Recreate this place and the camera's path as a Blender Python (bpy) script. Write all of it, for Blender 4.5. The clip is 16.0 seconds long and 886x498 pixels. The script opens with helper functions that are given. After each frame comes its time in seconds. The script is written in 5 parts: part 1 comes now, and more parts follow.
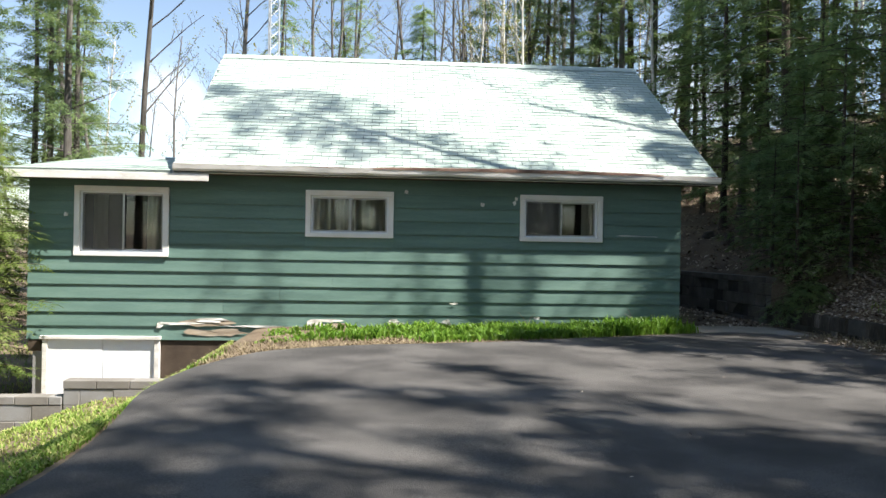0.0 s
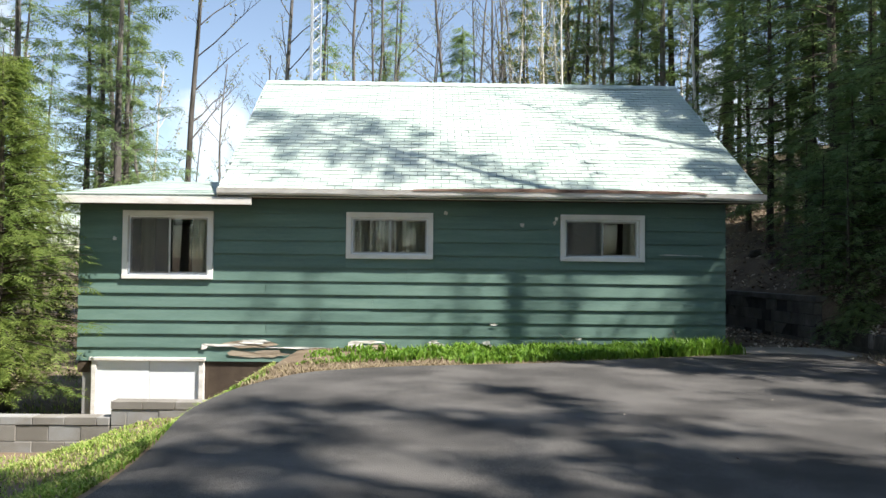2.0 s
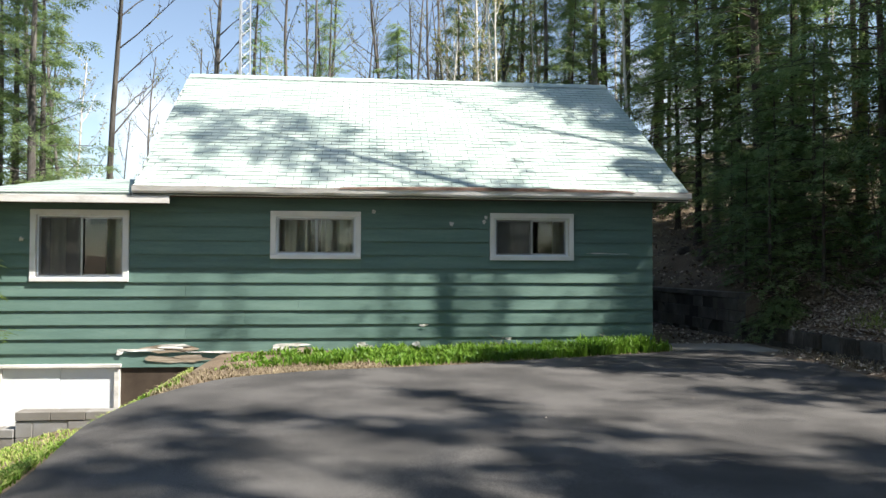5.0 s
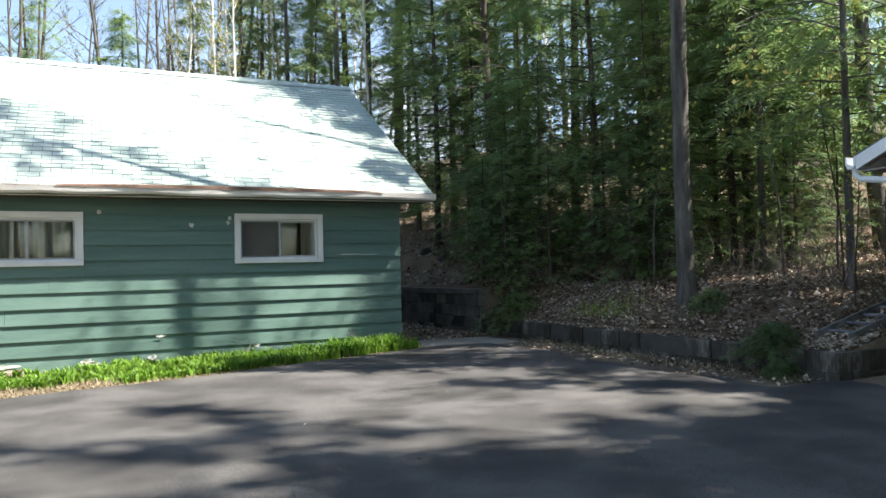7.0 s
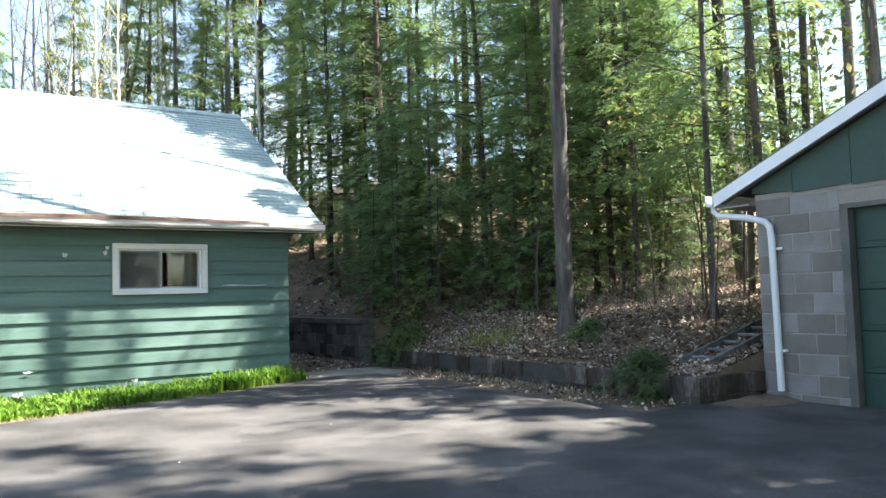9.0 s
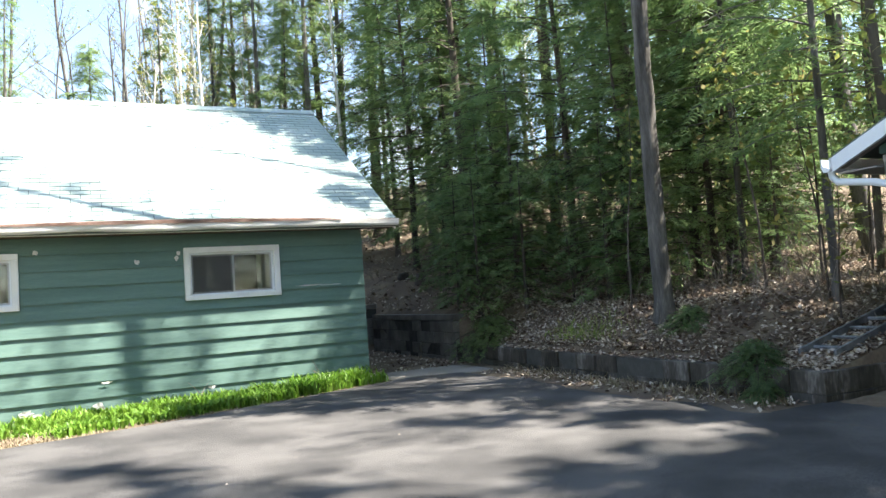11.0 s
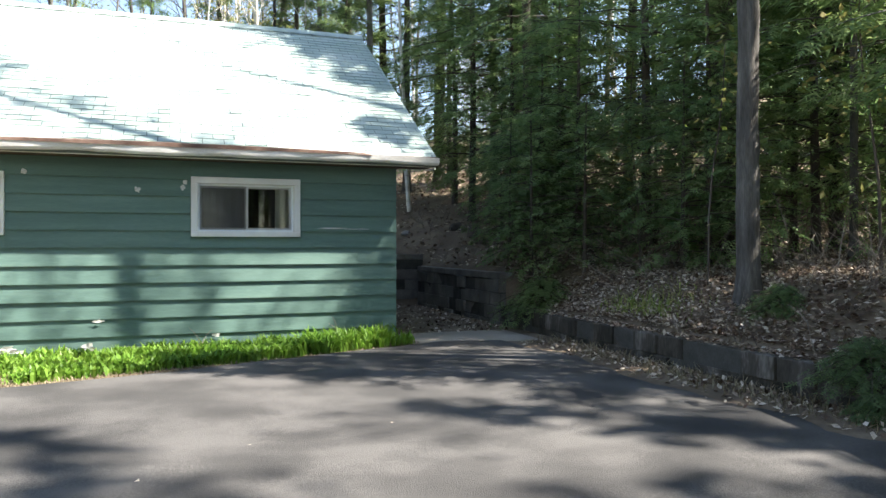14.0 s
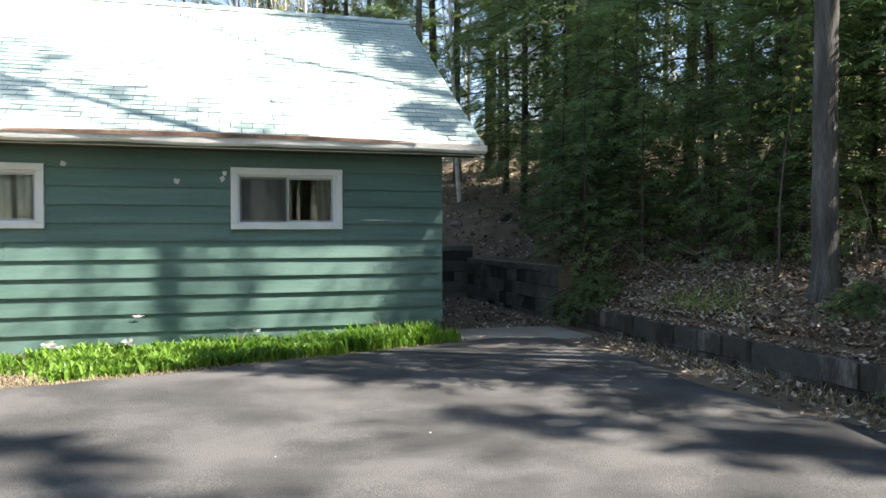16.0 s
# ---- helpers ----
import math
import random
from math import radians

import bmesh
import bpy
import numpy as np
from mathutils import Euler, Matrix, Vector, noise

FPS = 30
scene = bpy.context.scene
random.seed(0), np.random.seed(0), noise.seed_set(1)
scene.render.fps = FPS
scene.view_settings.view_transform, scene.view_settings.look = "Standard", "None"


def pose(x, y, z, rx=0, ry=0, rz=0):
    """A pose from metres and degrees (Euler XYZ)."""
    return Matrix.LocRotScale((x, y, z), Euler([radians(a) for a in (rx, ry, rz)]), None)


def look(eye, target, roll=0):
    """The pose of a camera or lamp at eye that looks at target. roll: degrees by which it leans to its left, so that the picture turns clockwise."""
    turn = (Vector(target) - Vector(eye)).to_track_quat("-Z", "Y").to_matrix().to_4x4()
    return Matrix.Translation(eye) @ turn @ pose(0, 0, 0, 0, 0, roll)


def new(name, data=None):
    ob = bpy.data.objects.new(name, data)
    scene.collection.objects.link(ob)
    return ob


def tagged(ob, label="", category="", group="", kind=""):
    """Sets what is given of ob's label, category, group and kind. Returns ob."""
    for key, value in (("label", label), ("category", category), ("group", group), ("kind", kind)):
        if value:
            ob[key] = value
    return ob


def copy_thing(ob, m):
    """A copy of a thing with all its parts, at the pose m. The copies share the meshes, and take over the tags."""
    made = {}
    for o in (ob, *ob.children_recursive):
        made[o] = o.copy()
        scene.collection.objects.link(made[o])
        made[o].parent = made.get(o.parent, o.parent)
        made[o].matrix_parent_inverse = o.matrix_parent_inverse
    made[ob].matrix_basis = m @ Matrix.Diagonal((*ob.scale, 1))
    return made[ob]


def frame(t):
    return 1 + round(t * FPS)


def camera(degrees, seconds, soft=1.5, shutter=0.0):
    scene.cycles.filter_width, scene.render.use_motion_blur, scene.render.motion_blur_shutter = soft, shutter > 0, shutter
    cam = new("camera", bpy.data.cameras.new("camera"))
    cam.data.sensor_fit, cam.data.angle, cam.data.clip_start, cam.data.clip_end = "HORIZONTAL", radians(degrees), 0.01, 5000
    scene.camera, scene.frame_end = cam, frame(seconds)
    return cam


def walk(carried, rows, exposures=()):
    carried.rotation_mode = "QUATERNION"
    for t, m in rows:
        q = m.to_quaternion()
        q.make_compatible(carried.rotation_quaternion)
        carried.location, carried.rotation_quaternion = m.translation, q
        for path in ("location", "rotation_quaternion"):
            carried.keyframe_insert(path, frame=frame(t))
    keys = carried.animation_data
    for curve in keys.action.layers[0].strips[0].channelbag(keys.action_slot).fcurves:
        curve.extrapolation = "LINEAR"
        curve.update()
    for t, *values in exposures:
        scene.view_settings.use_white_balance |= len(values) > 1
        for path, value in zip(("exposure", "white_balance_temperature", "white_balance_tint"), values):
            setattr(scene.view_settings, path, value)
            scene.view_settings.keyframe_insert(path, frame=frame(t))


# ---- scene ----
cam = camera(61.7, 16.0)
PATH = [
    (0, (-4.382, -10.89, 1.096), (-4.233, -8.896, 1.097), 1.0),
    (0.5, (-4.352, -10.885, 1.099), (-4.147, -8.896, 1.099), 0.5),
    (1, (-4.401, -10.886, 1.1), (-4.192, -8.897, 1.094), 0.5),
    (1.5, (-4.375, -10.889, 1.102), (-4.313, -8.89, 1.119), 0.6),
    (2, (-4.358, -10.882, 1.095), (-4.321, -8.883, 1.151), 0.6),
    (2.5, (-4.352, -10.859, 1.083), (-4.314, -8.86, 1.152), 0.8),
    (3, (-4.387, -10.851, 1.078), (-4.225, -8.858, 1.13), 0.2),
    (3.5, (-4.36, -10.825, 1.097), (-4.2, -8.832, 1.154), 0.1),
    (6, (-4.095, -10.607, 1.133), (-3.774, -8.633, 1.171), 0.5),
    (6.5, (-4.168, -10.539, 1.102), (-3.543, -8.64, 1.157), -0.2),
    (7, (-4.21, -10.446, 1.081), (-3.354, -8.64, 1.137), -1.4),
    (7.5, (-4.166, -10.486, 1.094), (-3.121, -8.781, 1.141), -1.7),
    (8, (-4.159, -10.504, 1.085), (-3.045, -8.845, 1.167), -2.2),
    (8.5, (-4.171, -10.559, 1.118), (-3.011, -8.933, 1.226), -1.9),
    (9, (-4.158, -10.612, 1.116), (-3.061, -8.944, 1.24), -1.6),
    (11.5, (-3.421, -9.952, 1.134), (-2.592, -8.134, 1.231), -3.4),
    (12, (-3.286, -9.77, 1.118), (-2.468, -7.946, 1.175), -1.7),
    (12.5, (-3.097, -9.547, 1.126), (-2.175, -7.773, 1.171), -0.8),
    (13, (-2.965, -9.358, 1.12), (-2.018, -7.596, 1.145), -0.7),
    (13.5, (-2.775, -9.147, 1.144), (-2.01, -7.301, 1.222), -0.5),
    (14, (-2.635, -8.992, 1.137), (-1.949, -7.113, 1.127), 0.0),
    (14.5, (-2.593, -8.77, 1.15), (-1.944, -6.879, 1.113), -0.4),
    (15, (-2.504, -8.614, 1.168), (-1.945, -6.695, 1.23), -0.9),
    (15.5, (-2.459, -8.604, 1.161), (-1.982, -6.662, 1.184), -0.6),
    (16, (-2.426, -8.616, 1.17), (-1.878, -6.693, 1.132), -0.1),
]
walk(cam, [(t, look(eye, target, roll)) for t, eye, target, roll in PATH],
     exposures=[(0, 1.34, 6700, 10), (1.5, 1.28, 6700, 10), (3.5, 1.12, 6700, 10), (6.0, 1.45, 6700, 10), (7.0, 1.8, 6700, 10), (8.0, 2.2, 6700, 10), (9.0, 2.52, 6700, 10), (11.5, 2.32, 6700, 10), (12.5, 2.12, 6700, 10), (14.0, 2.05, 6700, 10), (16.0, 1.92, 6700, 10)])

# ---- light ----
SUN_EL, SUN_SIDE = radians(52.4), radians(62.1)
to_sun = Vector((math.cos(SUN_EL) * math.sin(SUN_SIDE), -math.cos(SUN_EL) * math.cos(SUN_SIDE), math.sin(SUN_EL)))
world = bpy.data.worlds.new("sky")
scene.world = world
world.use_nodes = True
wn, wl = world.node_tree.nodes, world.node_tree.links
sky = wn.new("ShaderNodeTexSky")
sky.sky_type, sky.sun_disc = "NISHITA", False
sky.sun_elevation, sky.sun_rotation = SUN_EL, math.pi - SUN_SIDE
sky.air_density, sky.dust_density, sky.ozone_density = 1.0, 0.2, 1.0
geo = wn.new("ShaderNodeTexCoord")
puff = wn.new("ShaderNodeTexNoise")
puff.inputs["Scale"].default_value, puff.inputs["Detail"].default_value = 3.2, 7
ramp = wn.new("ShaderNodeValToRGB")
ramp.color_ramp.elements[0].position, ramp.color_ramp.elements[1].position = 0.60, 0.74
mix = wn.new("ShaderNodeMixRGB")
mix.inputs[2].default_value = (13, 13.2, 13.5, 1)
wl.new(geo.outputs["Generated"], puff.inputs["Vector"])
wl.new(puff.outputs["Fac"], ramp.inputs[0])
wl.new(ramp.outputs[0], mix.inputs[0])
tone = wn.new("ShaderNodeHueSaturation")
tone.inputs["Saturation"].default_value, tone.inputs["Value"].default_value = 0.93, 1.7
wl.new(sky.outputs[0], tone.inputs["Color"])
wl.new(tone.outputs[0], mix.inputs[1])
wl.new(mix.outputs[0], wn["Background"].inputs[0])
wn["Background"].inputs[1].default_value = 0.052
sun = new("sun", bpy.data.lights.new("sun", "SUN"))
sun.data.energy, sun.data.angle, sun.data.color = 5.0, radians(0.53), (1.0, 0.955, 0.88)
sun.matrix_world = look(to_sun * 60, (0, 0, 0))


# ---- materials ----
def material(name, stops, scale=8.0, rough=0.7, bump=0.15, metal=0.0, fine=60.0, stretch=(1, 1, 1), leaf=0.0, islands=0.0,
             objects=0.0, spec=0.4, grain=0.45):
    """Noise at two scales runs through the colour stops; islands and objects vary pieces one from another."""
    m = bpy.data.materials.new(name)
    m.use_nodes = True
    n, l = m.node_tree.nodes, m.node_tree.links
    bsdf = n["Principled BSDF"]
    co = n.new("ShaderNodeNewGeometry")
    mp = n.new("ShaderNodeMapping")
    mp.inputs["Scale"].default_value = stretch
    l.new(co.outputs["Position"], mp.inputs["Vector"])
    big, small = n.new("ShaderNodeTexNoise"), n.new("ShaderNodeTexNoise")
    big.inputs["Scale"].default_value, big.inputs["Detail"].default_value = scale, 5
    small.inputs["Scale"].default_value, small.inputs["Detail"].default_value = fine, 3
    for t in (big, small):
        l.new(mp.outputs[0], t.inputs["Vector"])
    blend = n.new("ShaderNodeMath")
    blend.operation = "MULTIPLY_ADD"
    l.new(small.outputs["Fac"], blend.inputs[0])
    blend.inputs[1].default_value = grain
    l.new(big.outputs["Fac"], blend.inputs[2])
    last = blend
    for amount, node, socket in ((islands, "ShaderNodeNewGeometry", "Random Per Island"), (objects, "ShaderNodeObjectInfo", "Random")):
        if amount:
            r = n.new(node)
            a = n.new("ShaderNodeMath")
            a.operation = "MULTIPLY_ADD"
            l.new(r.outputs[socket], a.inputs[0])
            a.inputs[1].default_value = amount
            l.new(last.outputs[0], a.inputs[2])
            s = n.new("ShaderNodeMath")
            s.operation = "SUBTRACT"
            l.new(a.outputs[0], s.inputs[0])
            s.inputs[1].default_value = amount / 2
            last = s
    cr = n.new("ShaderNodeValToRGB")
    e = cr.color_ramp.elements
    lo, hi = 0.2 + 0.5 * grain, 0.8 + 0.5 * grain
    while len(e) < len(stops):
        e.new(0.5)
    for i, c in enumerate(stops):
        e[i].position = lo + (hi - lo) * i / max(1, len(stops) - 1)
        e[i].color = (*c, 1)
    l.new(last.outputs[0], cr.inputs[0])
    l.new(cr.outputs[0], bsdf.inputs["Base Color"])
    bsdf.inputs["Roughness"].default_value = rough
    bsdf.inputs["Metallic"].default_value = metal
    bsdf.inputs["Specular IOR Level"].default_value = spec
    if bump:
        b = n.new("ShaderNodeBump")
        b.inputs["Strength"].default_value, b.inputs["Distance"].default_value = bump, 0.01
        l.new(small.outputs["Fac"], b.inputs["Height"])
        l.new(b.outputs[0], bsdf.inputs["Normal"])
    if leaf:
        tr = n.new("ShaderNodeBsdfTranslucent")
        l.new(cr.outputs[0], tr.inputs[0])
        mx = n.new("ShaderNodeMixShader")
        mx.inputs[0].default_value = leaf
        l.new(bsdf.outputs[0], mx.inputs[1])
        l.new(tr.outputs[0], mx.inputs[2])
        l.new(mx.outputs[0], n["Material Output"].inputs[0])
    return m


def glass_material(name, tint, rough=0.0):
    m = bpy.data.materials.new(name)
    m.use_nodes = True
    n, l = m.node_tree.nodes, m.node_tree.links
    glossy, clear, mx, fr = (n.new(k) for k in ("ShaderNodeBsdfGlossy", "ShaderNodeBsdfTransparent", "ShaderNodeMixShader", "ShaderNodeFresnel"))
    glossy.inputs["Roughness"].default_value = rough
    clear.inputs[0].default_value = (*tint, 1)
    fr.inputs[0].default_value = 1.6
    l.new(fr.outputs[0], mx.inputs[0])
    l.new(clear.outputs[0], mx.inputs[1])
    l.new(glossy.outputs[0], mx.inputs[2])
    l.new(mx.outputs[0], n["Material Output"].inputs[0])
    return m


green_paint = material("green_paint", [(0.082, 0.146, 0.127), (0.113, 0.194, 0.168), (0.150, 0.238, 0.206)], 1.6, 0.55, 0.12, fine=28, stretch=(0.5, 1, 5), objects=0.18)
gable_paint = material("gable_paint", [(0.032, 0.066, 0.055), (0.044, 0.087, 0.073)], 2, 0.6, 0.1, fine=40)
door_paint = material("door_paint", [(0.018, 0.052, 0.042), (0.026, 0.072, 0.058)], 3, 0.5, 0.08, fine=50)
white_trim = material("white_trim", [(0.74, 0.74, 0.73), (0.86, 0.86, 0.85)], 5, 0.5, 0.1, fine=70)
white_metal = material("white_metal", [(0.76, 0.80, 0.84), (0.86, 0.89, 0.92)], 3, 0.4, 0.05)
weathered_white = material("weathered_white", [(0.50, 0.48, 0.45), (0.72, 0.70, 0.67), (0.84, 0.83, 0.81)], 4, 0.7, 0.3, fine=40, stretch=(0.6, 1, 3))
rusty = material("rusty", [(0.055, 0.034, 0.026), (0.12, 0.070, 0.052), (0.21, 0.145, 0.115)], 6, 0.8, 0.4)
shingle_mat = material("shingle", [(0.31, 0.40, 0.365), (0.40, 0.48, 0.445), (0.49, 0.56, 0.525)], 1.4, 0.85, 0.5, fine=110, islands=0.12, objects=0.12, spec=0.3)
shingle_under = material("shingle_under", [(0.10, 0.13, 0.12), (0.15, 0.18, 0.17)], 3, 0.9, 0.3)
concrete = material("concrete_block", [(0.165, 0.153, 0.138), (0.225, 0.213, 0.197), (0.285, 0.288, 0.295)], 2.2, 0.9, 0.45, fine=90, objects=0.55)
# mossy stained block, its colour lowered further for shade under the hanging boughs
mossy_shaded_block = material("mossy_shaded_block", [(0.020, 0.019, 0.012), (0.042, 0.036, 0.028), (0.078, 0.067, 0.055), (0.19, 0.17, 0.15)], 4.5, 0.95, 0.9, fine=40, stretch=(1, 1, 0.3), objects=0.2)
mortar = material("mortar", [(0.24, 0.23, 0.215), (0.36, 0.345, 0.33)], 6, 0.95, 0.4)
tall_block = material("tall_block", [(0.10, 0.092, 0.080), (0.17, 0.158, 0.142), (0.26, 0.245, 0.225)], 3.0, 0.95, 0.7, fine=40, objects=0.2)
dark_mortar = material("dark_mortar", [(0.04, 0.04, 0.035), (0.10, 0.095, 0.085)], 6, 0.95, 0.4)
asphalt = material("asphalt", [(0.030, 0.029, 0.029), (0.060, 0.0575, 0.056), (0.102, 0.097, 0.094)], 1.3, 0.85, 0.8, fine=130, spec=0.35, grain=0.8)
earth = material("earth", [(0.075, 0.055, 0.038), (0.15, 0.11, 0.075), (0.24, 0.19, 0.13)], 1.8, 0.95, 0.6, fine=26)
litter_leaf = material("litter_leaf", [(0.085, 0.050, 0.032), (0.18, 0.12, 0.08), (0.34, 0.26, 0.19), (0.62, 0.53, 0.43)], 1.0, 0.7, 0.1, islands=0.75, leaf=0.15)
needle_dark = material("needle_dark", [(0.072, 0.122, 0.048), (0.145, 0.220, 0.086), (0.250, 0.325, 0.120)], 0.7, 0.6, 0, islands=0.3, leaf=0.5)
needle_light = material("needle_light", [(0.090, 0.160, 0.057), (0.185, 0.285, 0.105), (0.325, 0.410, 0.165)], 0.8, 0.6, 0, islands=0.3, leaf=0.5)
needle_bright = material("needle_bright", [(0.075, 0.130, 0.028), (0.150, 0.215, 0.048), (0.260, 0.320, 0.085)], 0.9, 0.6, 0, islands=0.3, leaf=0.5)
spring_leaf = material("spring_leaf", [(0.12, 0.17, 0.035), (0.24, 0.27, 0.075), (0.36, 0.31, 0.12)], 0.8, 0.6, 0, islands=0.6, leaf=0.45)
bark_grey = material("bark_grey", [(0.038, 0.034, 0.030), (0.108, 0.099, 0.090), (0.225, 0.21, 0.192)], 5, 0.95, 1.0, fine=38, stretch=(2.4, 2.4, 0.3), objects=0.25)
bark_dark = material("bark_dark", [(0.035, 0.028, 0.022), (0.075, 0.060, 0.048), (0.13, 0.11, 0.09)], 2.5, 0.95, 0.8, fine=30, stretch=(2, 2, 0.35), objects=0.2)
bark_white = material("bark_white", [(0.28, 0.25, 0.21), (0.60, 0.57, 0.51), (0.75, 0.73, 0.68)], 2.0, 0.8, 0.3, fine=14, stretch=(1, 1, 3))
grass_mat = material("grass_blade", [(0.085, 0.190, 0.020), (0.155, 0.300, 0.035), (0.250, 0.400, 0.065)], 1.2, 0.45, 0, islands=0.45, leaf=0.45)
lawn_mat = material("lawn_blade", [(0.15, 0.26, 0.04), (0.28, 0.38, 0.08), (0.52, 0.48, 0.22)], 0.7, 0.6, 0, islands=0.5, leaf=0.4)
dry_grass = material("dry_grass", [(0.13, 0.10, 0.06), (0.24, 0.195, 0.12), (0.38, 0.32, 0.21)], 2, 0.8, 0, islands=0.5, leaf=0.25)
curtain_mat = material("curtain_cloth", [(0.58, 0.55, 0.44), (0.74, 0.71, 0.60)], 6, 0.9, 0.1, fine=90, leaf=0.3)
# room walls coloured dark, so the interiors look unlit behind the glass
room_mat = material("room_plaster_dimmed", [(0.07, 0.06, 0.05), (0.12, 0.10, 0.08)], 2, 0.9, 0.05)
screen_mat = material("insect_screen", [(0.10, 0.10, 0.10), (0.14, 0.14, 0.135)], 3, 0.8, 0.0)
aluminium = material("aluminium", [(0.42, 0.43, 0.45), (0.58, 0.59, 0.61)], 7, 0.42, 0.08, metal=0.9)
ladder_metal = material("ladder_metal", [(0.10, 0.105, 0.11), (0.22, 0.225, 0.235), (0.34, 0.35, 0.36)], 7, 0.55, 0.15, metal=0.6)
galvanised = material("galvanised", [(0.50, 0.52, 0.54), (0.68, 0.70, 0.72)], 7, 0.5, 0.05, metal=0.5)
bare_wood = material("bare_wood", [(0.22, 0.17, 0.12), (0.36, 0.30, 0.23), (0.48, 0.43, 0.36)], 4, 0.85, 0.4, fine=40, stretch=(0.3, 1, 4))
brown_wood = material("brown_wood", [(0.05, 0.035, 0.025), (0.10, 0.075, 0.055)], 4, 0.9, 0.3)
paint_flake = material("paint_flake", [(0.50, 0.49, 0.46), (0.80, 0.79, 0.76)], 9, 0.7, 0.2)
twig_mat = material("twig", [(0.09, 0.072, 0.056), (0.19, 0.155, 0.125), (0.31, 0.265, 0.22)], 3, 0.9, 0.2, islands=0.5)
clear_glass = glass_material("clear_glass", (0.90, 0.92, 0.90))


# ---- building helpers ----
def finish(name, verts, faces, mat, parent=None, label="", smooth=False):
    me = bpy.data.meshes.new(name)
    me.from_pydata([tuple(v) for v in verts], [], faces)
    me.materials.append(mat)
    if smooth:
        me.polygons.foreach_set("use_smooth", [True] * len(me.polygons))
    ob = new(name, me)
    if parent is not None:
        ob.parent = parent
    if label:
        tagged(ob, label)
    return ob


def part(name, bm, mat, parent, label="", smooth=False):
    me = bpy.data.meshes.new(name)
    bmesh.ops.recalc_face_normals(bm, faces=bm.faces[:])
    bm.to_mesh(me)
    bm.free()
    me.materials.append(mat)
    if smooth:
        me.polygons.foreach_set("use_smooth", [True] * len(me.polygons))
    ob = new(name, me)
    if parent is not None:
        ob.parent = parent
    if label:
        tagged(ob, label)
    return ob


def box_into(bm, x0, x1, y0, y1, z0, z1, bevel=0.0):
    made = bmesh.ops.create_cube(bm, size=1.0)["verts"]
    bmesh.ops.scale(bm, vec=(x1 - x0, y1 - y0, z1 - z0), verts=made)
    bmesh.ops.translate(bm, vec=((x0 + x1) / 2, (y0 + y1) / 2, (z0 + z1) / 2), verts=made)
    if bevel:
        edges = list({e for v in made for e in v.link_edges})
        bmesh.ops.bevel(bm, geom=edges, offset=bevel, segments=1, affect="EDGES")


def box(name, x0, x1, y0, y1, z0, z1, mat, parent=None, label="", bevel=0.0):
    bm = bmesh.new()
    box_into(bm, x0, x1, y0, y1, z0, z1, bevel)
    return part(name, bm, mat, parent, label)


def boxes(name, many, mat, parent=None, label="", bevel=0.0):
    bm = bmesh.new()
    for b in many:
        box_into(bm, *b, bevel)
    return part(name, bm, mat, parent, label)


def thing(name, label, category, at=(0, 0, 0), group="", kind=""):
    ob = new(name)
    ob.location = at
    return tagged(ob, label, category, group, kind)


def tube_into(verts, faces, pts, radii, sides=6):
    """A tapered tube along a line of points."""
    base = len(verts)
    up = Vector((0.31, 0.17, 0.93))
    for i, p in enumerate(pts):
        d = (pts[min(i + 1, len(pts) - 1)] - pts[max(i - 1, 0)]).normalized()
        a = d.cross(up)
        if a.length < 0.1:
            a = d.cross(Vector((1, 0, 0)))
        a.normalize()
        b = d.cross(a)
        for k in range(sides):
            w = 2 * math.pi * k / sides
            verts.append(p + (a * math.cos(w) + b * math.sin(w)) * radii[i])
    for i in range(len(pts) - 1):
        for k in range(sides):
            q, r = base + i * sides + k, base + i * sides + (k + 1) % sides
            faces.append((q, r, r + sides, q + sides))


def smooth_step(a, b, v):
    t = min(1.0, max(0.0, (v - a) / (b - a)))
    return t * t * (3 - 2 * t)


# ---- ground ----
WALL_X = 2.0


def drive_edge(y):
    """The asphalt's edge on the side of the lawn."""
    return -6.2 + 0.35 * smooth_step(-6, -10, y) + 0.10 * math.sin(y * 1.7)


def drive_top(x):
    """The asphalt's edge on the side of the house."""
    pts = ((-6.2, -3.7), (-5.8, -2.75), (-4.9, -2.2), (-3.6, -1.92), (-2.1, -1.45), (-0.3, -0.75), (0.5, -0.45), (1.3, -0.62), (9, -0.62))
    for (a, p), (b, q) in zip(pts, pts[1:]):
        if x <= b:
            return p + (q - p) * max(0, (x - a) / (b - a))
    return -0.62


